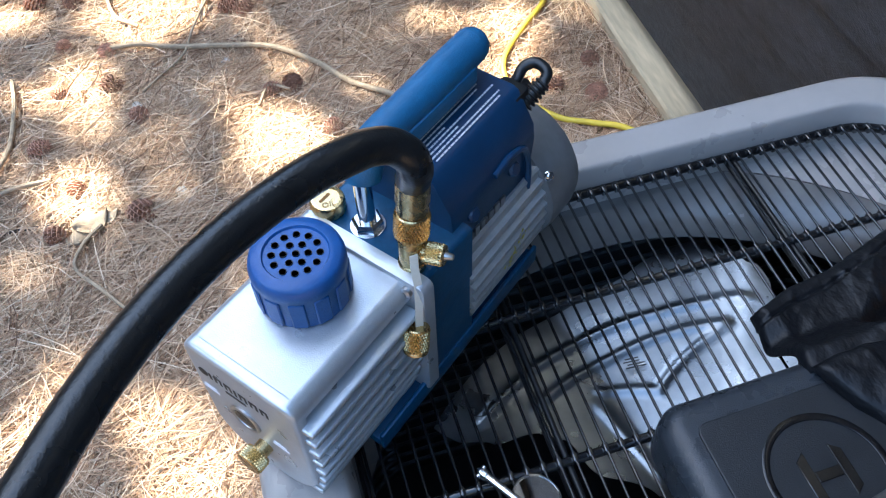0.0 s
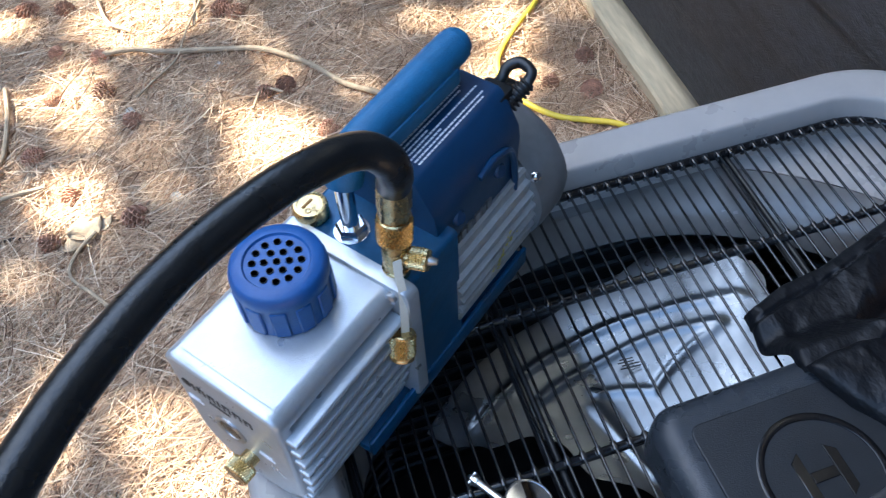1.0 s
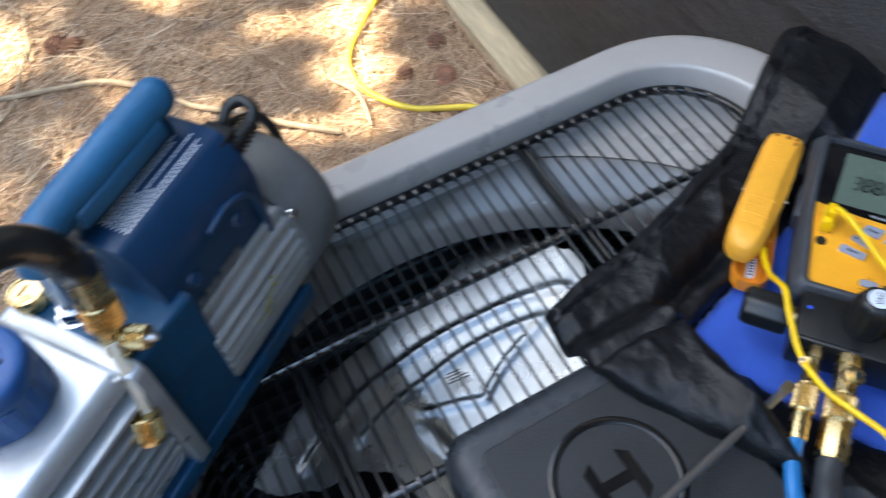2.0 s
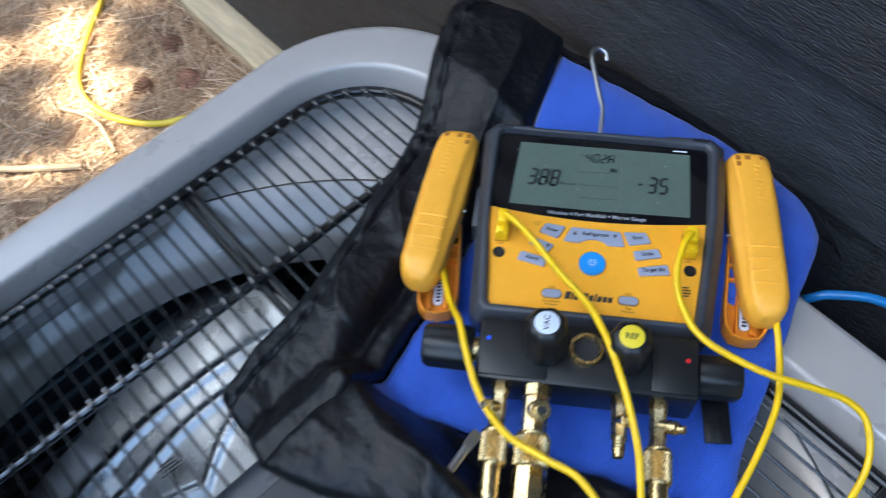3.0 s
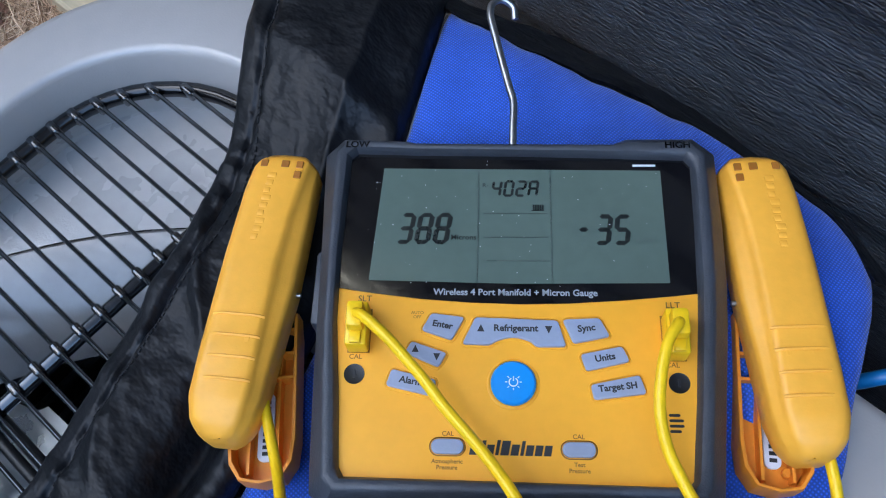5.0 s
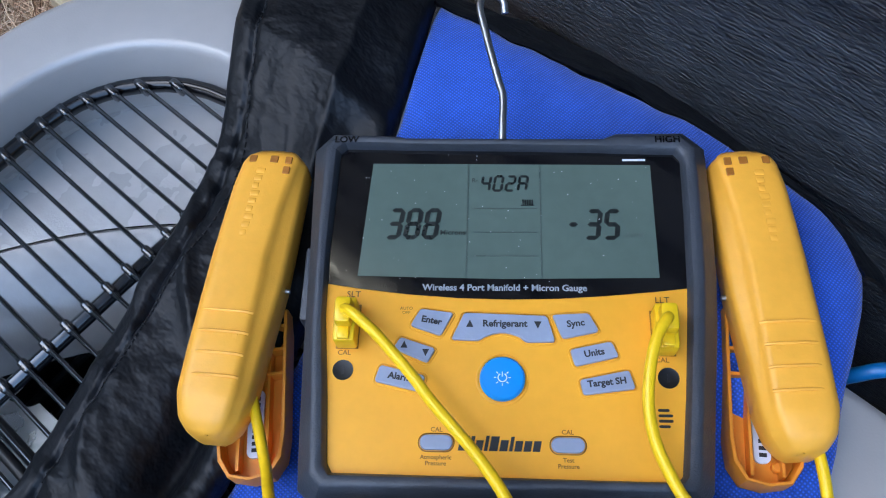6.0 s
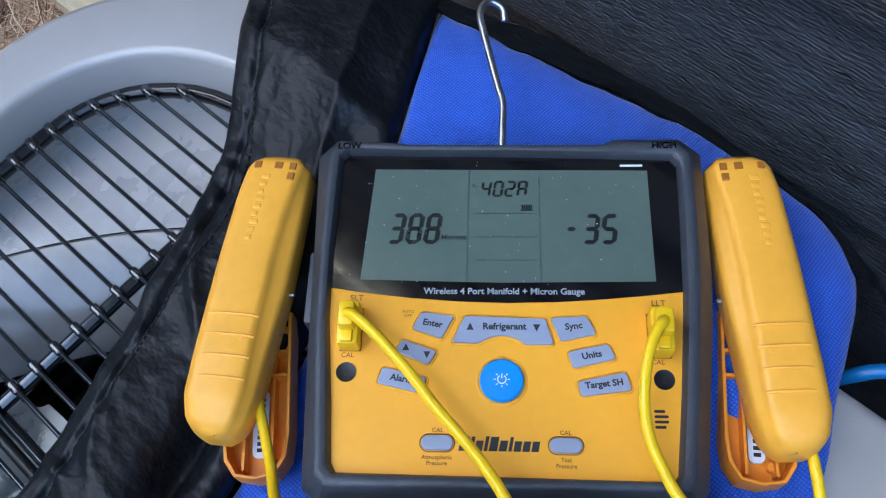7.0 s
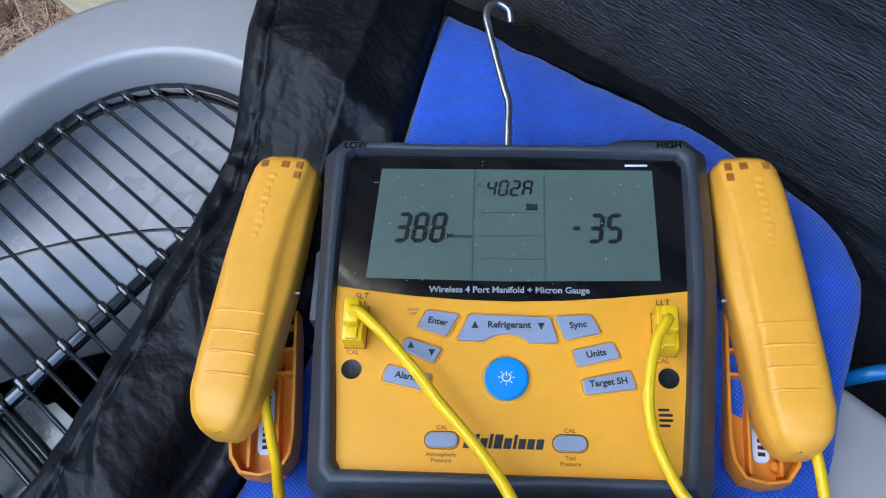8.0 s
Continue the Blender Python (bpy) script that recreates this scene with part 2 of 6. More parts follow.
def dome(outline, z0, z1, bevel, segs, hx, hy, bm=None):
    """An upright solid whose rounded top draws in towards its middle in proportion."""
    rings = [(0.0, z0), (0.0, z1 - bevel)] + [(bevel * (1 - math.cos(a)), z1 - bevel + bevel * math.sin(a)) for a in (math.pi / 2 * k / segs for k in range(1, segs + 1))]
    rings += [(bevel + (hx - bevel) * f, z1 + 0.0003 * f) for f in (0.25, 0.5, 0.75, 0.997)]
    own = loft([[(x * (1 - d / hx), y * (1 - d / hx * (hx / hy) * (1 + (hy / hx - 1) * max(0.0, (d - bevel) / (hx - bevel)) ** 2)), z) for x, y in outline] for d, z in rings])
    return merge(bm, own)


def dense(outline, step=0.012):
    out = []
    for i, p in enumerate(outline):
        a, b = Vector(p), Vector(outline[(i + 1) % len(outline)])
        k = max(1, math.ceil((b - a).length / step))
        out += [tuple(a.lerp(b, j / k)) for j in range(k)]
    return out


def loft(rows_in, bm=None):
    """A closed skin through rows of equally many points."""
    own = bmesh.new()
    rows = [[own.verts.new(p) for p in r] for r in rows_in]
    n = len(rows[0])
    for lo, hi in zip(rows, rows[1:]):
        for i in range(n):
            own.faces.new((lo[i], lo[(i + 1) % n], hi[(i + 1) % n], hi[i]))
    return merge(bm, own)


def frame_axis(p0, p1):
    d = Vector(p1) - Vector(p0)
    return Matrix.Translation(p0) @ d.to_track_quat("Z", "Y").to_matrix().to_4x4(), d.length


def lathe(profile, p0=(0, 0, 0), p1=(0, 0, 1), seg=32, bm=None, lobes=None):
    """A turned solid: profile of (radius, height) along the axis p0 to p1. lobes: depth and count of ridges."""
    m, _ = frame_axis(p0, p1)
    own = bmesh.new()
    rows = []
    for r, h in profile:
        row = []
        for i in range(seg):
            a = 2 * math.pi * i / seg
            k = r
            if lobes and r > lobes[0] * 6:
                k = r - lobes[0] * (i % lobes[1] < lobes[1] / 2)
            row.append(own.verts.new(m @ Vector((k * math.cos(a), k * math.sin(a), h))))
        rows.append(row)
    for lo, hi in zip(rows, rows[1:]):
        for i in range(seg):
            own.faces.new((lo[i], lo[(i + 1) % seg], hi[(i + 1) % seg], hi[i]))
    own.faces.new(rows[0][::-1])
    own.faces.new(rows[-1])
    return merge(bm, own)


def rod(p0, p1, r, bevel=0.0, seg=24, bm=None, r1=None):
    L = (Vector(p1) - Vector(p0)).length
    r1 = r if r1 is None else r1
    b = min(bevel, r * 0.45, L * 0.45)
    prof = [(r - b, 0), (r, b), (r1, L - b), (r1 - b, L)] if b else [(r, 0), (r1, L)]
    return lathe(prof, p0, p1, seg, bm)


def knurl(p0, p1, r, rows=8, seg=28, bm=None):
    """A diamond-knurled sleeve: raised pyramids on a lattice of diamonds."""
    m, L = frame_axis(p0, p1)
    own = bmesh.new()
    rows += rows % 2
    pt = lambda i, k, q: own.verts.new(m @ Vector((q * math.cos(2 * math.pi * (i + 0.5 * (k % 2)) / seg), q * math.sin(2 * math.pi * (i + 0.5 * (k % 2)) / seg), L * (0.06 + 0.88 * k / rows))))
    grid = [[pt(i, k, r * 0.90) for i in range(seg)] for k in range(rows + 1)]
    for k in range(rows - 1):
        for i in range(seg):
            a, c = grid[k][i], grid[k + 2][i]
            b, d = (grid[k + 1][i], grid[k + 1][i - 1]) if k % 2 == 0 else (grid[k + 1][(i + 1) % seg], grid[k + 1][i])
            mid = pt(i, k, r)
            mid.co = mid.co + m.to_3x3() @ Vector((0, 0, L * 0.88 / rows))
            for p, q in ((a, b), (b, c), (c, d), (d, a)):
                own.faces.new((p, q, mid))
    bm = merge(bm, own)
    return lathe([(r * 0.86, 0), (r * 0.93, L * 0.04), (r * 0.905, L * 0.07), (r * 0.905, L * 0.93), (r * 0.93, L * 0.96), (r * 0.86, L)], p0, p1, seg, bm)


def spline(pts, per=8):
    """Catmull-Rom through the points."""
    P = [Vector(p) for p in pts]
    P = [P[0] * 2 - P[1]] + P + [P[-1] * 2 - P[-2]]
    out = []
    for i in range(1, len(P) - 2):
        a, b, c, d = P[i - 1:i + 3]
        for k in range(per):
            t = k / per
            out.append(0.5 * (2 * b + (c - a) * t + (2 * a - 5 * b + 4 * c - d) * t * t + (3 * b - a - 3 * c + d) * t ** 3))
    return out + [P[-2]]


def tube(pts, r, seg=12, per=8, bm=None, smooth_path=True):
    path = spline(pts, per) if smooth_path else [Vector(p) for p in pts]
    own = bmesh.new()
    rows, up = [], None
    for i, p in enumerate(path):
        d = (path[min(i + 1, len(path) - 1)] - path[max(i - 1, 0)]).normalized()
        if up is None:
            up = d.orthogonal().normalized()
        up = (up - d * up.dot(d)).normalized()
        s = d.cross(up)
        rows.append([own.verts.new(p + (up * math.cos(a) + s * math.sin(a)) * r) for a in (2 * math.pi * k / seg for k in range(seg))])
    for lo, hi in zip(rows, rows[1:]):
        for i in range(seg):
            own.faces.new((lo[i], lo[(i + 1) % seg], hi[(i + 1) % seg], hi[i]))
    own.faces.new(rows[0][::-1])
    own.faces.new(rows[-1])
    return merge(bm, own)


def ring(outer, inner, levels, bm=None):
    """A closed loop between outlines of equal length: levels of (mix from outer to inner, z)."""
    own = bmesh.new()
    n = len(outer)
    rows = [[own.verts.new((o[0] + (i[0] - o[0]) * f, o[1] + (i[1] - o[1]) * f, z)) for o, i in zip(outer, inner)] for f, z in levels]
    for lo, hi in zip(rows, rows[1:]):
        for k in range(n):
            own.faces.new((lo[k], lo[(k + 1) % n], hi[(k + 1) % n], hi[k]))
    return merge(bm, own)


def words(name, text, size, material, parent, at, turn=0.0, slant=0.0, label="", align="CENTER", bold=0.0):
    """Flat lettering in the built-in font, lying in the parent's xy plane."""
    cu = bpy.data.curves.new(name, "FONT")
    cu.body, cu.size, cu.shear, cu.align_x, cu.align_y, cu.offset = text, size, slant, align, "CENTER", bold
    cu.resolution_u = 3
    tmp = new("tmp", cu)
    me = bpy.data.meshes.new_from_object(tmp.evaluated_get(bpy.context.evaluated_depsgraph_get()))
    bpy.data.objects.remove(tmp)
    bpy.data.curves.remove(cu)
    me.materials.clear()
    me.materials.append(material)
    ob = new(name, me)
    ob.parent = parent
    ob.matrix_local = pose(*at, 0, 0, turn) if not isinstance(at, Matrix) else at
    return tagged(ob, label) if label else ob


# ---- ground, lumber edging and house wall ----
rnd = random.Random(7)
bm = bmesh.new()
xs = [-40, -8, -3] + [-1.6 + 0.06 * i for i in range(41)] + [3, 8, 40]
ys = [-40, -8, -2] + [-0.6 + 0.06 * i for i in range(48)] + [5, 10, 40]
grid = [[bm.verts.new((x, y, -0.012 + (0.022 * noise.noise((x * 3, y * 3, 0)) + 0.008 * noise.noise((x * 11, y * 11, 4)) if abs(x) < 2.5 and abs(y) < 4 else 0))) for x in xs] for y in ys]
for a, b in zip(grid, grid[1:]):
    for i in range(len(xs) - 1):
        bm.faces.new((a[i], a[i + 1], b[i + 1], b[i]))
ground = part("ground", bm, SOIL)
tagged(ground, "brown soil under a litter of fallen pine needles", "ground", kind="structure")


def ground_z(x, y):
    return -0.012 + 0.022 * noise.noise((x * 3, y * 3, 0)) + 0.008 * noise.noise((x * 11, y * 11, 4))


WALL_U = 0.865
wall = thing("wall_east", pose(0, 0, 0), "black-stained horizontal lap siding on the house wall", "wall", kind="structure")
part("wall_core", box(WALL_U + 0.018, WALL_U + 0.15, -2.6, 6.0, 0.03, 2.9), SIDING, wall)
EXPOSE = 0.1255


def siding_board():
    own = bmesh.new()
    n = 60
    rows = []
    for j, (dx, z) in enumerate(((0.016, 0.140), (0.004, 0.140), (-0.0135, 0.006), (-0.0135, 0.0), (0.012, 0.0))):
        rows.append([own.verts.new((dx + 0.0012 * noise.noise((i * 0.9, j * 3.0, 1)), -2.6 + 8.6 * i / n, z + 0.001 * noise.noise((i * 0.4, j, 7)))) for i in range(n + 1)])
    for lo, hi in zip(rows, rows[1:]):
        for i in range(n):
            own.faces.new((lo[i], lo[i + 1], hi[i + 1], hi[i]))
    return own


first = part("board", siding_board(), SIDING, wall)
first.location = (WALL_U, 0, 0.0595)
for k in range(1, 22):
    o = new("board", first.data)
    o.parent, o.location = wall, (WALL_U, 0, 0.0595 + EXPOSE * k)
bm = bmesh.new()
n = 120
rows = []
for dx, z in ((-0.045, -0.10), (-0.045, 0.018), (-0.040, 0.024), (0.0245, 0.024), (0.0245, -0.1)):
    rows.append([bm.verts.new((WALL_U - 0.012 + dx + 0.004 * noise.noise((i * 0.37, z * 30, 2)) * (dx < 0), -2.6 + 8.6 * i / n, z + 0.003 * noise.noise((i * 0.5, dx * 40, 5)))) for i in range(n + 1)])
for lo, hi in zip(rows, rows[1:]):
    for i in range(n):
        bm.faces.new((lo[i], lo[i + 1], hi[i + 1], hi[i]))
tagged(part("sill_board", bm, LUMBER), "weathered tan lumber sill along the foot of the siding", "sill", kind="structure")

# unseen eave, added to cut the sky light on the house side
eave = thing("eave", pose(0, 0, 0), "unseen plain boarded eave, added to shade the wall side", "eave", kind="structure")
part("soffit", box(0.42, 1.30, -2.6, 6.0, 2.62, 2.66), SIDING, eave)
part("fascia", box(0.38, 0.418, -2.6, 6.0, 2.58, 2.78, 0.003), SIDING, eave)

# ---- needle litter ----
N = 130000
g = np.random.default_rng(5)
px = np.concatenate([g.uniform(-1.15, 0.83, N), g.uniform(-2.2, 0.83, N // 8)])
py = np.concatenate([g.uniform(0.25, 2.1, N), g.uniform(-0.5, 3.2, N // 8)])
M = len(px)
ang = g.uniform(0, 2 * np.pi, M)
ang = np.where(g.random(M) < 0.35, g.normal(0.6, 0.5, M), ang)
length = g.uniform(0.05, 0.180, M)
bend = g.normal(0, 0.34, M)
wid = g.uniform(0.00042, 0.00092, M)
lift = np.abs(g.normal(0.005, 0.006, M))
base = np.array([ground_z(x, y) for x, y in zip(px, py)])
tilt = g.normal(0, 0.07, M)
roll = g.normal(0, 0.7, M)
sag = np.abs(g.normal(0, 0.10, M))
verts = np.zeros((M, 8, 3))
cx, cy = px - np.cos(ang) * length * 0.5, py - np.sin(ang) * length * 0.5
for j, s in enumerate((-1.0, -1 / 3, 1 / 3, 1.0)):
    th = ang + bend * s
    if j:
        cx, cy = cx + np.cos(th - bend / 3) * length / 3, cy + np.sin(th - bend / 3) * length / 3
    z = base + lift + tilt * length * s * 0.5 - sag * length * 0.25 * (s * s - 0.4) + 0.003
    nx, ny = -np.sin(th), np.cos(th)
    w_ = wid * (1 - 0.35 * abs(s))
    verts[:, 2 * j] = np.stack([cx + nx * w_, cy + ny * w_, z + roll * w_], 1)
    verts[:, 2 * j + 1] = np.stack([cx - nx * w_, cy - ny * w_, z - roll * w_], 1)
keep = (verts[:, :, 0].max(1) < 0.812) & ~((px > 0.0) & (px < 0.74) & (py < 0.46))
verts = verts[keep]
M = len(verts)
idx = np.arange(M)[:, None] * 8
quads = np.concatenate([idx + np.array([[k, k + 1, k + 3, k + 2]]) for k in (0, 2, 4)])
me = bpy.data.meshes.new("pine_needles")
me.from_pydata(verts.reshape(-1, 3).tolist(), [], quads.tolist())
me.materials.append(NEEDLE)
tagged(new("pine_needles", me), "dry tan and russet pine needles strewn over the ground", "pine needles", kind="stuff")


# ---- tree that breaks the sun, above and outside the view ----
tree = thing("pine_tree", pose(-6.0, 3.0, 0), "tall pine tree with a broken crown of needles", "tree")
bm = tube([(0, 0, -0.1), (0.05, 0, 2.5), (0.0, 0.05, 5.2), (0.05, 0, 8.2)], 0.20, 14)
part("trunk", bm, BARK, tree)
bm = bmesh.new()
for k in range(9):
    a = -1.9 + k * 0.36
    reach = 2.6 - 0.15 * (k % 3)
    tube([(0.02, 0, 5.6 + 0.06 * k), (reach * 0.4 * math.cos(a), reach * 0.4 * math.sin(a), 6.2), (reach * math.cos(a), reach * math.sin(a), 6.4)], 0.02, 6, 4, bm)
part("limb", bm, BARK, tree)
# gaps in the crown: the places and radii of the sun flecks that it lets through to the ground
GAPS = [(-0.17, 1.73, 0.24, 0.16), (-0.36, 1.45, 0.14, 0.15), (0.08, 1.23, 0.12, 0.15), (-0.35, 1.23, 0.13, 0.13), (-0.18, 0.60, 0.17, 0.16),
        (0.575, 1.38, 0.12, 0.16), (0.56, 1.25, 0.10, 0.12), (0.47, 1.13, 0.15, 0.06), (-0.43, 0.67, 0.09, 0.10), (0.10, 1.42, 0.08, 0.05), (-0.50, 1.78, 0.15, 0.10), (0.3, 1.75, 0.09, 0.08)]
CROWN_Z = 6.4
vs, fs = [], []
cr = random.Random(11)
for i in range(-10, 70):
    for j in range(-16, 68):
        gx, gy = -1.6 + 0.05 * i, -0.9 + 0.05 * j
        h = CROWN_Z + cr.uniform(-0.15, 0.15)
        x, y = gx + cr.uniform(-0.02, 0.02), gy + cr.uniform(-0.02, 0.02)
        if any(((x - a) / rx) ** 2 + ((y - b) / ry) ** 2 < (0.75 + 0.75 * noise.noise((x * 14, y * 14, 3))) ** 2 for a, b, rx, ry in GAPS):
            continue
        if (x < 0.80 and y > 0.30 and not (x > 0.3 and y < 0.75)) and cr.random() < 0.20:
            continue
        c = Vector((x, y, 0)) + SUN * (h / SUN.z) - Vector((-6.0, 3.0, 0))
        for q in range(3 if x > 0.25 and y < 0.55 else 2):
            u = Vector((cr.gauss(0, 1), cr.gauss(0, 1), cr.gauss(0, 0.4))).normalized()
            w = u.orthogonal().normalized()
            w = (w - w.dot(SUN) * SUN).normalized()
            u = SUN.cross(w) + u * 0.2
            s = len(vs)
            for a, b in ((-1, 0), (0, -0.8), (1, 0), (0, 0.8)):
                vs.append(c + u * a * 0.06 + w * b * 0.052)
            fs.append((s, s + 1, s + 2, s + 3))
me = bpy.data.meshes.new("crown")
me.from_pydata(vs, [], fs)
me.materials.append(LEAF)
crown = new("crown", me)
crown.parent = tree


# unseen ring of dark foliage, added to hide low sky from reflections
bm = bmesh.new()
rows = []
for k in range(15):
    f = k / 14
    row = []
    for i in range(140):
        a = 2 * math.pi * i / 140
        h = 6.6 * f * (0.82 + 0.30 * noise.noise((3 * math.cos(a) * 2, 3 * math.sin(a) * 2, 1)) + 0.18 * noise.noise((math.cos(a) * 17, math.sin(a) * 17, 5)) * f)
        r = 7.5 + 1.2 * noise.noise((math.cos(a) * 9, math.sin(a) * 9, f * 9)) + 0.5 * noise.noise((math.cos(a) * 40, math.sin(a) * 40, f * 30))
        row.append(bm.verts.new((r * math.cos(a), r * math.sin(a), h - 0.1)))
    rows.append(row)
for lo, hi in zip(rows, rows[1:]):
    for i in range(140):
        bm.faces.new((lo[i], lo[(i + 1) % 140], hi[(i + 1) % 140], hi[i]))
tagged(part("backdrop", bm, LEAF, smooth=False), "unseen ring of dark pine woods, added to block the low sky", "woods", kind="structure")


# ---- outdoor unit: casing, fan shroud, fan, guard ----
unit = thing("heat_pump_unit", pose(0, 0, 0), "beige outdoor condenser with a black wire fan guard on top", "air conditioner")
U0, U1, V0, V1 = -0.030, 0.740, -0.286, 0.486
I0, I1, J0, J1 = 0.043, 0.682, -0.236, 0.441
outer, inner = rounded(U0, U1, V0, V1, 0.135, 16), rounded(I0, I1, J0, J1, 0.095, 16)
part("top_rim", ring(outer, inner, [(0.0, 0.52), (0.0, 0.606), (0.02, 0.613), (0.07, 0.6185), (0.16, 0.620), (0.80, 0.6196), (0.845, 0.6191), (0.875, 0.6178), (0.90, 0.6153), (0.93, 0.6095), (0.96, 0.602), (1.0, 0.588), (1.0, 0.55)]), RIM, unit, "painted top rim", angle=60)
low = rounded(U0 + 0.008, U1 - 0.008, V0 + 0.008, V1 - 0.008, 0.13, 16)
part("side_panel", ring(low, low, [(0, 0.56), (0, 0.03)]), RIM, unit)
FC = (0.333, 0.102)
R0 = 0.312
sq = dense(rounded(I0 - 0.002, I1 + 0.002, J0 - 0.002, J1 + 0.002, 0.095, 16))


def toward(p, r, z):
    """The point at radius r round the fan's axis on the way to p, no farther than p."""
    d = Vector((p[0] - FC[0], p[1] - FC[1]))
    q = d.normalized() * min(r, d.length - 0.003)
    return (FC[0] + q.x, FC[1] + q.y, z)


rows = [[(x, y, 0.60) for x, y in sq], [toward(p, 9, 0.573) for p in sq]]
for r, z in ((0.380, 0.5715), (0.368, 0.5705)):
    rows.append([toward(p, r, z) for p in sq])
part("fan_shroud", loft(rows), SHROUD, unit, "grey fan deck panel", angle=28)
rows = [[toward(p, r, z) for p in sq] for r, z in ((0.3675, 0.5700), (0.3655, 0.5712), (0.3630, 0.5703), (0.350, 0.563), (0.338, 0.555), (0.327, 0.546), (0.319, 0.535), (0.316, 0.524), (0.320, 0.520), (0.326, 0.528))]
part("fan_orifice", loft(rows), ORIFICE, unit, "glossy flared fan orifice with its dark reflection painted in", angle=40)
bm = bmesh.new()
cw = rounded(U0 + 0.05, U1 - 0.05, V0 + 0.05, V1 - 0.05, 0.10, 12)
ring(cw, cw, [(0, 0.50), (0, 0.06)], bm)
part("coil", bm, COIL, unit)
for k in range(13):
    ins = 0.055
    bm = tube([(x, y, 0.10 + 0.033 * k) for x, y in rounded(U0 + ins, U1 - ins, V0 + ins, V1 - ins, 0.10, 5)] + [(U1 - ins, V1 - ins - 0.1, 0.10 + 0.033 * k)], 0.0035, 6, 2)
    part("coil_tube", bm, TUBE, unit)
part("base_pan", prism(low, 0.02, 0.06), DARK, unit)


def stops_at(stops, x):
    """A value read off a line of (x, value) stops."""
    for (x0, y0), (x1, y1) in zip(stops, stops[1:]):
        if x <= x1:
            f = max(0.0, (x - x0) / (x1 - x0))
            return y0 + (y1 - y0) * f * f * (3 - 2 * f)
    return stops[-1][1]


TIP = ((0, 0.298), (4, 0.312), (7, 0.325), (11, 0.329), (17, 0.318), (27, 0.298), (40, 0.289), (78, 0.288))
LEAD_EDGE = ((0.05, 35), (0.12, 40), (0.207, 48), (0.26, 56), (0.30, 60), (0.33, 61))
TRAIL_EDGE = ((0.05, 112), (0.084, 116), (0.136, 127), (0.174, 123), (0.197, 126), (0.232, 135), (0.263, 138), (0.33, 136))


def blade_mesh(turn):
    """A broad pressed fan blade: flat trailing part, leading part pitched up, two long ribs and a bent stiffener."""
    own = bmesh.new()
    na, nr = 90, 84
    rows = []

    def ridge(d, w):
        return math.exp(-(d / w) ** 2)
    for i in range(nr + 1):
        f = i / nr
        row = []
        for j in range(na + 1):
            s = j / na
            edge = 0.055 + (0.288 - 0.055) * f
            deg = stops_at(LEAD_EDGE, edge) * (1 - s) + stops_at(TRAIL_EDGE, edge) * s
            r = 0.055 + (stops_at(TIP, deg - 60) - 0.055) * f
            a = radians(deg + turn)
            rise = max(0.0, 101 - deg) / 40
            z = 0.470 + 0.040 * rise ** 1.25 * (0.35 + 0.65 * f) + 0.012 * max(0.0, deg - 101) / 38
            ends = min(1.0, max(0.0, (0.5 - abs(s - 0.5) - 0.035) * 22))
            z += 0.0034 * ridge(r - 0.249 - 0.0005 * max(0.0, 80 - deg), 0.0042) * ends
            z += 0.0034 * ridge(r - 0.218 - 0.0004 * max(0.0, 95 - deg), 0.0042) * min(1.0, max(0.0, (122 - deg) / 3)) * min(1.0, max(0.0, (deg - 63) / 3))
            if 64 < deg < 106:
                bend = 0.229 - 0.0026 * (deg - 64) if deg < 87 else 0.169 + 0.0014 * (deg - 87)
                z += 0.0030 * ridge(r - bend, 0.0048) * min(1.0, (deg - 64) / 3, (106 - deg) / 3)
            z += 0.0030 * ridge((deg - 106.5) * 0.0024, 0.0050) * min(1.0, max(0.0, (r - 0.085) * 90), max(0.0, (0.190 - r) * 90))
            row.append(own.verts.new((FC[0] + r * math.cos(a), FC[1] + r * math.sin(a), z)))
        rows.append(row)
    for lo, hi in zip(rows, rows[1:]):
        for j in range(na):
            own.faces.new((lo[j], lo[j + 1], hi[j + 1], hi[j]))
    ext = bmesh.ops.extrude_face_region(own, geom=own.faces[:])
    for e in ext["geom"]:
        if isinstance(e, bmesh.types.BMVert):
            e.co.z -= 0.0012
    return own


for a in (0, 120, 240):
    blade = part("fan_blade", blade_mesh(a), BLADE, unit, "pressed aluminium fan blade", angle=60)
    for k in range(4):
        bm = box(-0.0105 + 0.003 * (k % 2), 0.0105 - 0.004 * (k // 2), -0.0007, 0.0007, 0, 0.0002)
        o = part("stamp_line", bm, BLACKINK, blade, smooth=False)
        o.matrix_local = pose(FC[0] + (0.197 + 0.0032 * k) * math.cos(radians(91 + a)), FC[1] + (0.197 + 0.0032 * k) * math.sin(radians(91 + a)), 0.4828, 0, 0, a - 4)
part("fan_hub", lathe([(0.02, -0.03), (0.062, -0.03), (0.064, -0.024), (0.064, 0.02), (0.058, 0.026), (0.012, 0.026), (0.012, 0.04)], (*FC, 0.475), (*FC, 0.6), 32), DARK, unit)
part("fan_motor", rod((*FC, 0.31), (*FC, 0.444), 0.07, 0.01), DARK, unit)

# guard: straight wires clipped over support wires
GZ = 0.600


def guard_span(u):
    """The v range of the rounded opening at u."""
    r = 0.085
    lo, hi = J0 + 0.004, J1 - 0.004
    d = max(I0 + 0.006 + r - u, u - (I1 - 0.006 - r), 0)
    cut = r - math.sqrt(max(0.0, r * r - d * d))
    return lo + cut, hi - cut


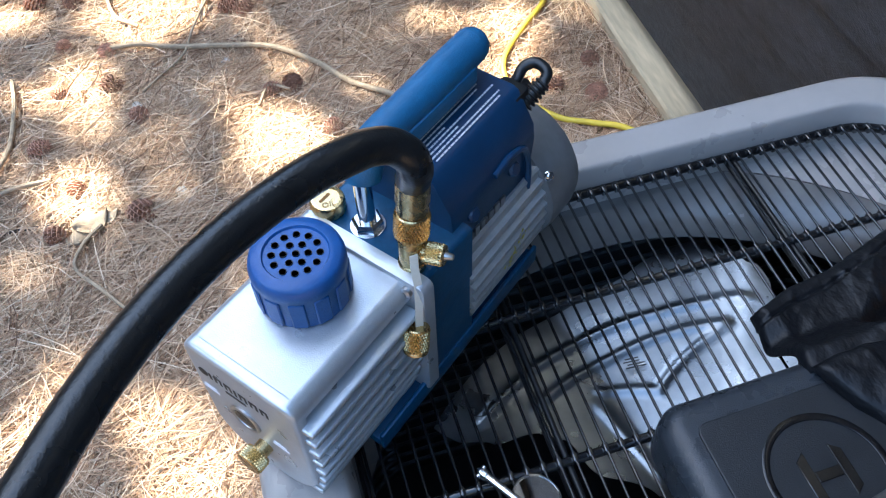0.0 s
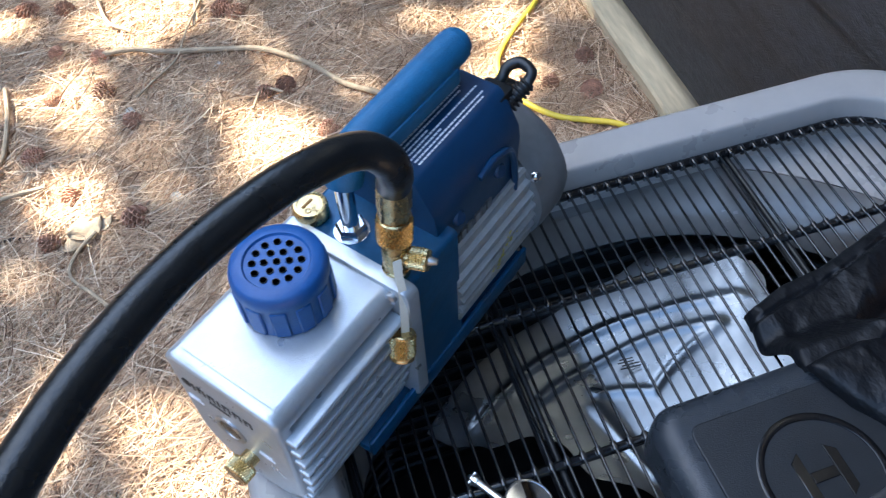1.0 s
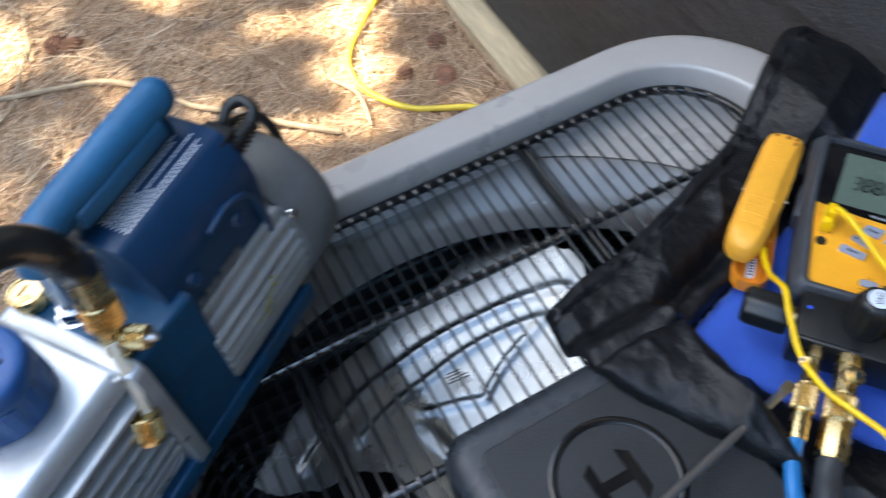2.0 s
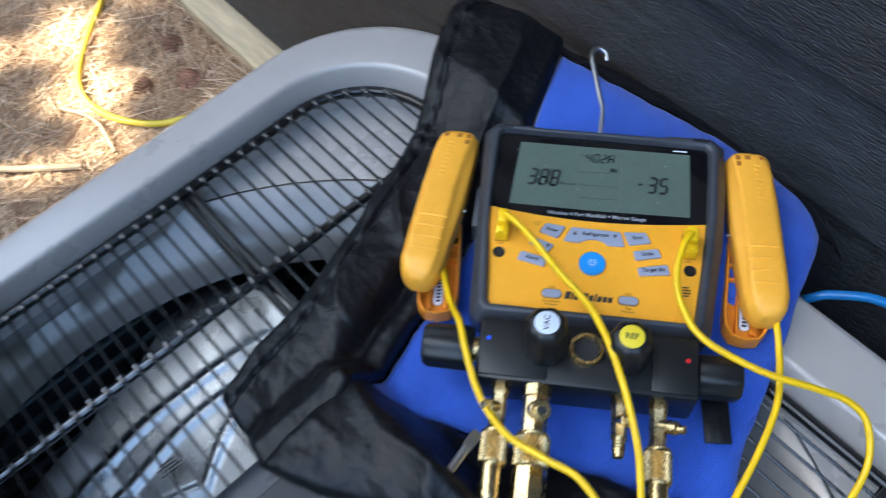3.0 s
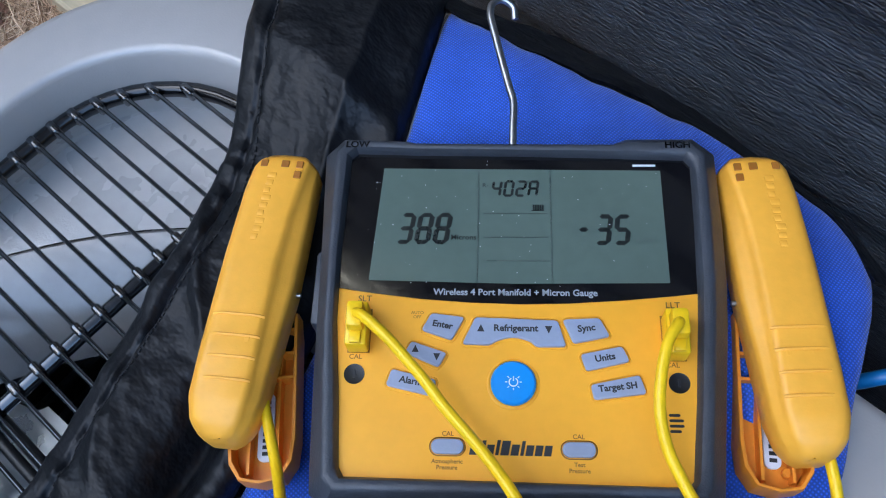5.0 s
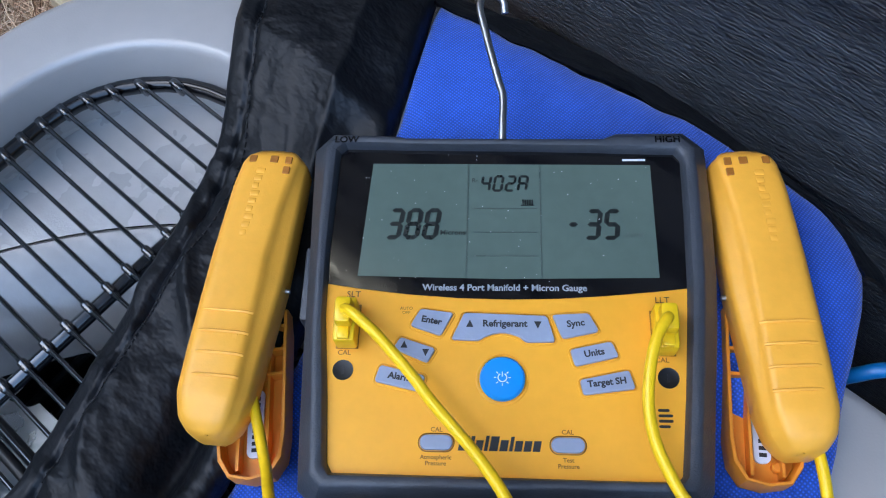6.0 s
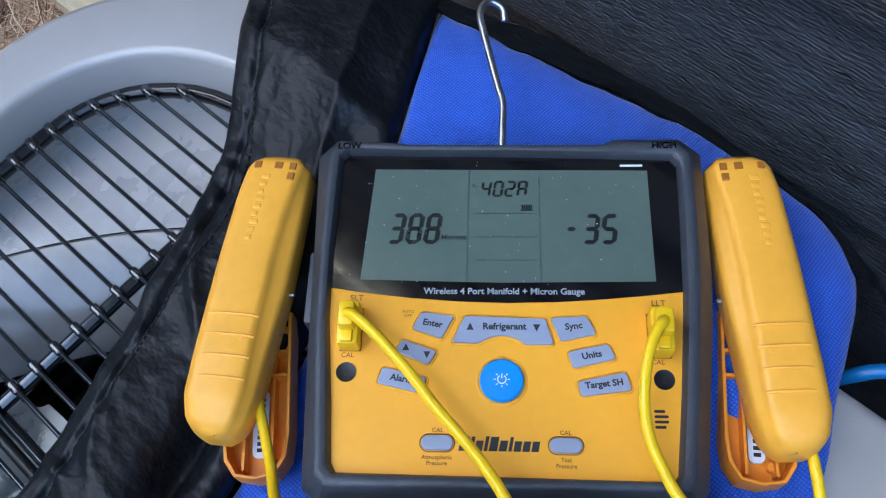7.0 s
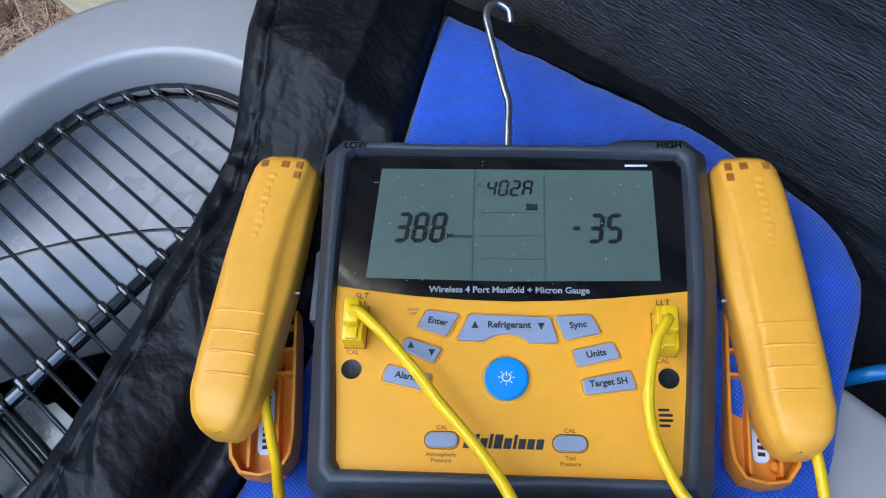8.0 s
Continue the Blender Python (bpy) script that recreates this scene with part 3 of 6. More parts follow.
loop = rounded(I0 + 0.0046, I1 - 0.0046, J0 + 0.0046, J1 - 0.0046, 0.0834, 10)
part("guard_hoop", tube([(x, y, GZ - 0.0052) for x, y in loop + loop[:1]], 0.0046, 14, 1, smooth_path=False), EMBLEM, unit)
for v in (0.325, 0.187, 0.049, -0.089):
    part("support_wire", rod((I0 + 0.008, v, GZ - 0.0052), (I1 - 0.008, v, GZ - 0.0052), 0.0040, seg=12), WIRE, unit)
for u in (0.195, 0.472):
    lo, hi = guard_span(u)
    bm = rod((u, lo, GZ - 0.010), (u, hi, GZ - 0.010), 0.0030, seg=10)
    rod((u + 0.007, lo, GZ - 0.010), (u + 0.007, hi, GZ - 0.010), 0.0030, seg=10, bm=bm)
    part("cross_bar", bm, BLACKPL, unit)
k = 0
u = 0.650 - 0.01305 * 46
while u < I1 - 0.008:
    lo, hi = guard_span(u)
    r = 0.0013
    bm = tube([(u, lo, GZ - 0.004), (u, lo + 0.004, GZ + 0.0003), (u, hi - 0.004, GZ + 0.0003), (u, hi, GZ - 0.004)], r, 8, 1, smooth_path=False)
    for v in (0.325, 0.187, 0.049, -0.089):
        box(u - 0.0024, u + 0.0024, v - 0.0042, v + 0.0042, GZ - 0.006, GZ + 0.0019, 0.0014, 2, bm)
    for v in (lo + 0.004, hi - 0.004):
        box(u - 0.0024, u + 0.0024, v - 0.0048, v + 0.0048, GZ - 0.006, GZ + 0.0020, 0.0015, 2, bm)
    part("guard_wire", bm, WIRE, unit, angle=50)
    u += 0.01305


# ---- vacuum pump on the corner of the unit ----
PUMP = pose(0.1126, 0.3297, 0.6205, 0, 0, 37.5)
pump = thing("vacuum_pump", PUMP, "blue and silver vacuum pump resting on the unit's corner", "vacuum pump")


def along_x(bm, x_end, sign=-1):
    """Turns an upright prism so that it lies along x: its outline becomes (y, z), its top the end at x_end."""
    top = max(v.co.z for v in bm.verts)
    for v in bm.verts:
        v.co = Vector((x_end - sign * (v.co.z - top), v.co.x, v.co.y))
    return bm


def chamfered(y0, y1, z0, z1, rt, rb, n=5):
    pts = []
    for cy, cz, r, a0 in ((y1 - rt, z1 - rt, rt, 0), (y0 + rt, z1 - rt, rt, 90), (y0 + rb, z0 + rb, rb, 180), (y1 - rb, z0 + rb, rb, 270)):
        pts += [(cy + r * math.cos(radians(a0 + 90 * i / n)), cz + r * math.sin(radians(a0 + 90 * i / n))) for i in range(n + 1)]
    return pts


oil_box = part("oil_box", along_x(prism(chamfered(-0.0380, 0.0450, 0.014, 0.140, 0.008, 0.034, 7), 0, 0.112), -0.154, 1), SILVER, pump, "cast silver oil reservoir")
part("front_plate", along_x(prism(chamfered(-0.0440, 0.0520, 0.008, 0.1455, 0.010, 0.040, 8), 0, 0.009, 0.0035, 4), -0.158, 1), SILVER, oil_box)
part("top_shell", along_x(prism(chamfered(-0.0440, 0.0520, 0.1300, 0.1455, 0.010, 0.001, 8), 0, 0.1075), -0.1494, 1), SILVER, oil_box)
for side in (-1, 1):
    for k in range(8):
        z = 0.1216 - 0.0152 * k
        reach = 0.0530 - 0.0007 * max(0, k - 3) ** 2
        a, b = sorted((side * 0.030, side * reach))
        part("cooling_fin", box(-0.1550, -0.044, a, b, z - 0.0022, z + 0.0022, 0.0018, 3), SILVER, oil_box)
part("flange", along_x(prism(chamfered(-0.0565, 0.0545, 0.013, 0.1495, 0.006, 0.006, 3), 0, 0.011, 0.0015, 2), -0.0435, 1), SILVER, pump)
for y, z in ((-0.0428, 0.140), (0.0470, 0.140), (-0.0428, 0.034), (0.047, 0.034)):
    part("flange_bolt", lathe([(0.0045, 0), (0.0045, 0.003), (0.003, 0.0042), (0.0018, 0.0042), (0.0018, 0.002)], (-0.0435, y, z), (-0.06, y, z), 12), STEEL, pump)
part("pump_block", along_x(prism(chamfered(-0.0505, 0.0505, 0.012, 0.1455, 0.004, 0.004, 3), 0, 0.054), -0.0328, 1), BASEBLUE, pump, "blue pump block")
bm = box(-0.098, 0.118, -0.0515, 0.0515, 0.0, 0.011, 0.003)
box(-0.098, 0.118, -0.0525, -0.0485, 0.0, 0.020, 0.0015, bm=bm)
box(-0.098, 0.118, 0.0485, 0.0525, 0.0, 0.020, 0.0015, bm=bm)
part("base_plate", bm, BASEBLUE, pump, "blue enamelled base plate")

# motor with lengthwise fins
bm = bmesh.new()
n = 120
prof = []
for i in range(n):
    a = 2 * math.pi * i / n
    r = 0.0525 + (0.0035 if i % 4 < 2 else 0.0)
    sq = 1.0 / max(abs(math.cos(a)), abs(math.sin(a)))
    r *= min(1.12, 1 + 0.35 * (sq - 1))
    prof.append((r * math.cos(a), 0.064 + r * math.sin(a)))
part("motor_body", along_x(prism(prof, 0, 0.118), 0.018, 1), MOTOR, pump, "finned cast motor body")
part("fan_cover", lathe([(0.060, 0.0), (0.0625, 0.001), (0.064, 0.010), (0.064, 0.034), (0.0615, 0.044), (0.055, 0.051), (0.042, 0.0545), (0.012, 0.056)], (0.122, 0.002, 0.0665), (0.3, 0.002, 0.0665), 48), BELL, pump, "grey sheet-metal fan cover")
part("screw", lathe([(0.0045, 0), (0.0045, 0.002), (0.003, 0.004), (0.001, 0.0042)], (0.1235, -0.0520, 0.1050), (0.1235, -0.078, 0.122), 14), CHROME, pump)
rg = random.Random(3)
bm = bmesh.new()
for k in range(26):
    t = rg.random()
    x, z = 0.062 + 0.022 * t + rg.gauss(0, 0.003), 0.062 + 0.026 * t + rg.gauss(0, 0.003)
    y = -0.0578 - 0.0012 * rg.random()
    s = rg.uniform(0.0008, 0.0026)
    pts = [bm.verts.new((x + s * math.cos(a) * rg.uniform(0.6, 1.3), y, z + s * math.sin(a) * rg.uniform(0.6, 1.3))) for a in (0, 1, 2, 3, 4, 5)]
    bm.faces.new(pts)
part("paint_mark", bm, LICHEN, pump, "smear of yellow paint")

# blue electrical casing with the warning print
sec = [(-0.038, 0.085), (-0.0425, 0.150), (-0.041, 0.163), (-0.0265, 0.1885), (-0.022, 0.191), (0.024, 0.191), (0.028, 0.1885), (0.041, 0.163), (0.0425, 0.150), (0.038, 0.085)][::-1]
casing = part("electrical_casing", along_x(prism(sec, 0, 0.108, 0.004, 3), 0.117, -1), BLUE, pump, "dark blue plastic electrical casing")
bm = tube([(0.060, -0.0425, 0.157), (0.080, -0.0428, 0.160), (0.1, -0.0428, 0.150), (0.108, -0.0428, 0.120), (0.108, -0.0428, 0.094)], 0.0028, 8, 6)
part("raised_edge", bm, BLUE, casing)
for x in (0.034, 0.086):
    part("boss", rod((x, -0.040, 0.140), (x, -0.0450, 0.142), 0.006, 0.0015, 16), BLUE, casing)
rw = random.Random(9)
for row in range(7):
    y = 0.0005 - 0.0034 * row
    x = 0.0235
    stop = (0.100, 0.096, 0.052, 0.106, 0.058, 0.104, 0.100)[row]
    bm = bmesh.new()
    while x < stop:
        w = rw.uniform(0.0014, 0.0050)
        box(x, min(x + w, stop), y - 0.00065, y + 0.00065, 0.1911, 0.1914, 0, 1, bm)
        x += w + 0.0008
    part("print_line", bm, WHITE, casing, smooth=False)
bm = bmesh.new()
x = 0.028
for w in (0.005, 0.0016, 0.0058, 0.005, 0.0016, 0.006, 0.0062, 0.0058):
    box(x, x + w, -0.0420, -0.0385, 0.110, 0.1195 - (0.002 if w < 0.002 else 0), 0, 1, bm)
    x += w + 0.0018
part("maker_mark", bm, STEEL, casing, smooth=False)

# grip, chrome post, web
path = [(-0.0165, 0.010, 0.196), (-0.0145, 0.010, 0.203), (-0.008, 0.010, 0.2105), (0.006, 0.0095, 0.2145), (0.040, 0.009, 0.2165), (0.080, 0.009, 0.2175), (0.106, 0.009, 0.2175)]
bm = tube(path, 0.0132, 20, 6)
lathe([(0.0132, 0), (0.0126, 0.004), (0.0106, 0.008), (0.007, 0.0108), (0.002, 0.0120)], (0.1055, 0.009, 0.2175), (0.2, 0.009, 0.2175), 20, bm)
part("grip", bm, HANDLE, pump, "blue rubber carrying grip")
part("grip_web", box(0.010, 0.106, 0.0015, 0.0165, 0.186, 0.212, 0.004), BLUE, pump)
part("grip_panel", box(0.012, 0.094, -0.0062, 0.006, 0.200, 0.2155, 0.0035), HANDLE, pump)
PX, PY = -0.018, 0.010
bm = rod((PX, PY, 0.150), (PX, PY, 0.202), 0.0062, 0.0008)
lathe([(0.0112, 0), (0.0112, 0.006), (0.0092, 0.008), (0.0062, 0.008)], (PX, PY, 0.1455), (PX, PY, 0.2), 6, bm)
lathe([(0.0125, 0), (0.0125, 0.0012), (0.007, 0.0016)], (PX, PY, 0.1452), (PX, PY, 0.2), 24, bm)
part("post", bm, CHROME, pump, "chrome post with a hexagon nut")

# exhaust cap with nineteen vent holes
CX, CY = -0.0832, 0.0108
cap = part("exhaust_cap", lathe([(0.0280, 0), (0.0302, 0.0015), (0.0306, 0.0275), (0.0312, 0.0283), (0.0312, 0.0345), (0.0300, 0.0390), (0.0280, 0.0407), (0.0215, 0.0411), (0.0205, 0.0395), (0.001, 0.0395)], (CX, CY, 0.1445), (CX, CY, 0.3), 48), CAPBLUE, pump, "royal blue vented exhaust cap")
for k in range(12):
    a = math.radians(30 * k + 8)
    m = Matrix.Translation((CX, CY, 0)) @ Matrix.Rotation(a, 4, "Z")
    bm = box(0.0296, 0.0316, -0.0052, 0.0052, 0.147, 0.1725, 0.0009, 1)
    bmesh.ops.transform(bm, matrix=m, verts=bm.verts)
    part("cap_rib", bm, CAPBLUE, cap)
holes = [(0, 0)] + [(0.0078, 60 * k + 10) for k in range(6)] + [(0.0152, 30 * k + 10) for k in range(12)]
# no real openings: black discs stand for the darkness inside the holes
bm0 = lathe([(0.0001, 0.0), (0.0020, 0.0), (0.0021, 0.0006), (0.0024, 0.0007), (0.0025, 0.0)], (0, 0, 0), (0, 0, 1), 14)
hole = part("vent_hole", bm0, BLACKPL, cap)
hole.location = (CX, CY, 0.1841)
for r, a in holes[1:]:
    o = new("vent_hole", hole.data)
    o.parent, o.location = cap, (CX + r * math.cos(radians(a)), CY + r * math.sin(radians(a)), 0.1841)

filler = part("oil_filler_cap", lathe([(0.0115, 0), (0.0125, 0.001), (0.0125, 0.010), (0.0115, 0.0115), (0.0095, 0.0118), (0.0092, 0.0110), (0.0008, 0.0110)], (-0.022, 0.042, 0.1455), (-0.022, 0.042, 0.3), 48, lobes=(0.0004, 2)), BRASS, pump, "brass oil filler cap")
words("oil_word", "OIL", 0.0062, DKORANGE, filler, (-0.0255, 0.0375, 0.15695), -37)
part("slot", box(-0.0275, -0.0175, 0.0428, 0.0450, 0.1562, 0.15705, 0.0003, 1), DKORANGE, filler)

# front face: sight glass, drain and prints
sight = part("sight_glass", lathe([(0.0135, 0), (0.0135, 0.0012), (0.0125, 0.0020), (0.0105, 0.0016), (0.0100, 0.0004), (0.001, 0.0004)], (-0.158, 0.0120, 0.0790), (-0.2, 0.0120, 0.0790), 36), STEEL, pump, "round oil sight glass")
part("glass", lathe([(0.0098, 0), (0.009, 0.0010), (0.001, 0.0014)], (-0.1584, 0.0120, 0.0790), (-0.2, 0.0120, 0.0790), 30), LENS, sight)
drain = part("drain_plug", rod((-0.157, 0.0008, 0.0510), (-0.166, 0.0008, 0.0510), 0.0065, 0.001), BRASS, pump, "knurled brass drain plug")
part("drain_knob", knurl((-0.1650, 0.0008, 0.0510), (-0.1765, 0.0008, 0.0510), 0.0105, 5, 30), BRASS, drain, smooth=False)
bm = bmesh.new()
y = 0.034
lathe([(0.0042, 0), (0.0042, 0.0004), (0.001, 0.0004)], (-0.158, 0.0395, 0.1165), (-0.2, 0.0395, 0.1165), 18, bm)
for w in (0.0018, 0.0066, 0.0060, 0.0018, 0.0064, 0.0068, 0.0064):
    for k in (0, 1):
        if w > 0.003:
            box(-0.1583, -0.1579, y - w * 0.28 - k * w * 0.72, y - k * w * 0.72, 0.1125, 0.1205, 0, 1, bm)
    box(-0.1584, -0.1579, y - w, y, 0.1190, 0.1207, 0, 1, bm) if w > 0.003 else box(-0.1584, -0.1579, y - w, y, 0.1125, 0.1205, 0, 1, bm)
    y -= w + 0.0026
part("maker_print", bm, BLACKINK, pump, smooth=False)
part("small_print", box(-0.1584, -0.1579, 0.004, 0.022, 0.1060, 0.1085, 0), BLACKINK, pump, smooth=False)
for y, z in ((0.040, 0.094), (-0.018, 0.073)):
    bm = bmesh.new()
    for k, w in enumerate((0.011, 0.014)):
        box(-0.1584, -0.1579, y - w / 2, y + w / 2, z - 0.004 * k, z + 0.0022 - 0.004 * k, 0, 1, bm)
    part("level_print", bm, WHITE, pump, smooth=False)

# intake tee with its valve, and the spare cap on a strap
TX, TY = -0.0275, -0.0355
tee = part("intake_tee", lathe([(0.0095, 0), (0.0095, 0.006), (0.0085, 0.007), (0.0082, 0.030), (0.0070, 0.033)], (TX, TY, 0.1452), (TX, TY, 0.3), 24), BRASS, pump, "brass intake tee fitting")
arm = Vector((0.0075, -0.0225, 0.0015))
s0 = Vector((TX, TY, 0.1625))
bm = rod(s0, s0 + arm * 0.42, 0.0055, 0.0005)
part("side_port", bm, BRASS, tee)
part("side_cap", knurl(s0 + arm * 0.36, s0 + arm * 0.98, 0.0078, 6, 26), BRASS, tee, smooth=False)
part("side_tip", rod(s0 + arm * 0.92, s0 + arm * 1.22, 0.0035, 0.0006, r1=0.0022), STEEL, tee)
bm = bmesh.new()
pts = spline([(TX - 0.006, TY - 0.0065, 0.168), (TX - 0.010, TY - 0.010, 0.160), (TX - 0.0135, TY - 0.0145, 0.148), (TX - 0.0185, TY - 0.0180, 0.130), (TX - 0.0215, TY - 0.0195, 0.113)], 5)
rows = [[bm.verts.new(p + Vector((0.0024 * a, -0.0024 * a * 0.6, 0)) + Vector((-0.6, -0.8, 0)) * 0.0012 * b) for a, b in ((-1, 0), (1, 0), (1, 1), (-1, 1))] for p in pts]
for lo, hi in zip(rows, rows[1:]):
    for i in range(4):
        bm.faces.new((lo[i], lo[(i + 1) % 4], hi[(i + 1) % 4], hi[i]))
bm.faces.new(rows[0])
bm.faces.new(rows[-1])
part("retaining_strap", bm, STRAP, tee, "translucent plastic retaining strap")
c0, c1 = Vector((TX - 0.0225, TY - 0.0185, 0.1150)), Vector((TX - 0.0305, TY - 0.0225, 0.0975))
spare = part("spare_cap", knurl(c0, c1, 0.0094, 7, 28), BRASS, tee, "knurled brass cap hanging on its strap", smooth=False)
ax = (c1 - c0).normalized()
part("cap_bore", lathe([(0.0086, 0), (0.0086, 0.0014), (0.0078, 0.0016), (0.0070, 0.0012), (0.0070, 0.0002), (0.0001, 0.0001)], c1 - ax * 0.0008, c1 + ax, 24), BRASS, spare)
# dark disc stands for the shade inside the hollow cap
part("cap_dark", lathe([(0.0066, 0), (0.0001, 0.0002)], c1 - ax * 0.0002, c1 + ax, 20), DARK, spare)

# power inlet
plug = part("power_plug", box(0.104, 0.126, -0.030, -0.006, 0.158, 0.186, 0.004), BLACKPL, pump, "black moulded power plug")
p0, p1 = Vector((0.117, -0.026, 0.170)), Vector((0.137, -0.0345, 0.183))
for k in range(7):
    f = k / 7
    part("relief_ring", rod(p0.lerp(p1, f), p0.lerp(p1, f + 0.09), 0.0090 - 0.0026 * f, 0.001, 14), BLACKPL, plug)
part("strain_relief", rod(p0, p1, 0.0052, 0, 12), BLACKPL, plug)
part("power_lead", tube([(0.135, -0.0335, 0.182), (0.1415, -0.0335, 0.1875), (0.1440, -0.0270, 0.190), (0.1430, -0.0205, 0.190), (0.1375, -0.0155, 0.187), (0.1290, -0.0150, 0.181), (0.1260, -0.006, 0.170), (0.136, 0.006, 0.156), (0.186, 0.006, 0.12), (0.196, 0.004, 0.03), (0.215, 0.012, -0.10), (0.23, 0.02, -0.35), (0.25, 0.03, -0.60), (0.33, 0.05, -0.612)], 0.0042, 12, 8), BLACKPL, plug)

# black vacuum hose from the tee, over the box and down beside the unit
hose = thing("vacuum_hose", pose(0, 0, 0), "thick black rubber vacuum hose with a brass end", "hose")
H0, H1, H2 = PUMP @ Vector((-0.0250, -0.0346, 0.174)), PUMP @ Vector((-0.0220, -0.0344, 0.196)), PUMP @ Vector((-0.0180, -0.0340, 0.2255))
part("hose_nut", knurl(H0, H1, 0.0122, 8, 34), BRASS, hose, "knurled brass hose nut", smooth=False)
part("crimp_collar", lathe([(0.0092, 0), (0.0106, 0.001), (0.0104, 0.006), (0.0110, 0.009), (0.0110, 0.029), (0.0100, 0.030)], H1, H2, 48, lobes=(0.0004, 6)), BRASS, hose, "crimped brass collar")
HOSE = [tuple(H2 - (H2 - H1) * 0.15), (0.1182, 0.2811, 0.862), (0.1149, 0.2796, 0.876), (0.1054, 0.2804, 0.886), (0.0923, 0.2764, 0.893), (0.0813, 0.2698, 0.898), (0.0583, 0.2576, 0.903), (0.0267, 0.2381, 0.906), (-0.0030, 0.2140, 0.909), (-0.0303, 0.1855, 0.912), (-0.0544, 0.1536, 0.916), (-0.0742, 0.1205, 0.920), (-0.104, 0.068, 0.926), (-0.15, -0.02, 0.92), (-0.21, -0.20, 0.80), (-0.20, -0.36, 0.45), (-0.12, -0.46, 0.10), (0.05, -0.52, 0.02), (0.25, -0.50, 0.03)]
part("hose_tube", tube(HOSE, 0.0108, 20, 8), RUBBER, hose)


# ---- digital manifold gauge lying on the bag ----
MAN = pose(0.634, 0.134, 0.668, 0, 0, -50.52)
gauge = thing("manifold_gauge", MAN, "yellow and black digital refrigerant manifold lying on a blue bag", "manifold gauge")
OUT = [(-0.0705, -0.0436), (0.0735, -0.0420), (0.0764, -0.0375), (0.0806, -0.0024), (0.0845, 0.030), (0.0862, 0.050), (0.0872, 0.0775), (0.0874, 0.1101), (0.0800, 0.1174), (0.0513, 0.1176), (0.0446, 0.1152), (0.0027, 0.1150), (-0.0432, 0.1156), (-0.0489, 0.1170), (-0.0765, 0.1184), (-0.0831, 0.1109), (-0.0814, 0.0602), (-0.0798, 0.0154), (-0.0771, -0.0249), (-0.0760, -0.0385)]
INN = [(-0.0648, -0.0345), (0.0650, -0.0358), (0.0668, -0.0335), (0.0708, -0.0024), (0.0742, 0.030), (0.0755, 0.0450), (0.0770, 0.0775), (0.0777, 0.1030), (0.0752, 0.1064), (0.0500, 0.1072), (0.0446, 0.1076), (0.0027, 0.1088), (-0.0432, 0.1095), (-0.0489, 0.1097), (-0.0700, 0.1103), (-0.0728, 0.1075), (-0.0737, 0.0602), (-0.0728, 0.0300), (-0.0690, -0.0050), (-0.0668, -0.0310)]


def refine(pts, per=3):
    closed = pts[-2:] + pts + pts[:2]
    out = []
    for i in range(2, len(closed) - 2):
        a, b = Vector(closed[i]), Vector(closed[i + 1])
        out += [tuple(a.lerp(b, k / per)) for k in range(per)]
    return out


out_f, inn_f = refine(OUT), refine(INN)
body = part("body", ring(out_f, inn_f, [(0.06, -0.046), (-0.24, -0.040), (-0.32, -0.0225), (-0.30, -0.0195), (-0.24, -0.0182), (0.30, -0.0112), (0.38, -0.0103), (0.50, -0.0099), (0.66, -0.0099), (0.80, -0.0104), (0.90, -0.0118), (0.97, -0.0140), (1.0, -0.0172)]), BEZEL, gauge, "dark rubbery housing", angle=34)
part("back", prism(refine(OUT, 1), -0.047, -0.042), BEZEL, gauge)
FZ = -0.0145
LZ = -0.0145
CURVE = [(-0.0750, 0.0441), (-0.0596, 0.0417), (-0.0385, 0.0392), (-0.0177, 0.0377), (0.0029, 0.0372), (0.0233, 0.0377), (0.0435, 0.0391), (0.0637, 0.0411), (0.0772, 0.0427)]
lens = part("lens", prism(CURVE + [(0.0800, 0.1090), (-0.0750, 0.1120)], -0.022, -0.0149), LENS, gauge, "glossy black display lens")
front = part("front_panel", prism([(-0.0690, -0.0385), (0.0690, -0.0385)] + CURVE[::-1], -0.022, FZ, 0.0004, 1), PANEL, gauge, "amber yellow keypad panel")
lcd = part("display", prism([(-0.0612, 0.0476), (0.0, 0.0464), (0.0649, 0.0472), (0.0649, 0.1014), (-0.0580, 0.1028)], -0.0170, -0.0147), LCD, gauge, "grey-green liquid crystal display")
for x0, x1, y0, y1 in ((-0.0154, -0.0150, 0.0474, 0.1014), (0.0162, 0.0166, 0.0472, 0.1008), (-0.0126, 0.0150, 0.0795, 0.0798), (-0.0123, 0.0148, 0.0680, 0.0683), (-0.0121, 0.0147, 0.0568, 0.0571)):
    part("rule", box(x0, x1, y0, y1, LZ - 0.0001, LZ + 0.0001), FAINT, lcd, smooth=False)
SEG = {"0": "abcdef", "1": "bc", "2": "abged", "3": "abgcd", "4": "fgbc", "5": "afgcd", "6": "afgedc", "7": "abc", "8": "abcdefg", "9": "abcdfg", "-": "g", "A": "abcefg"}


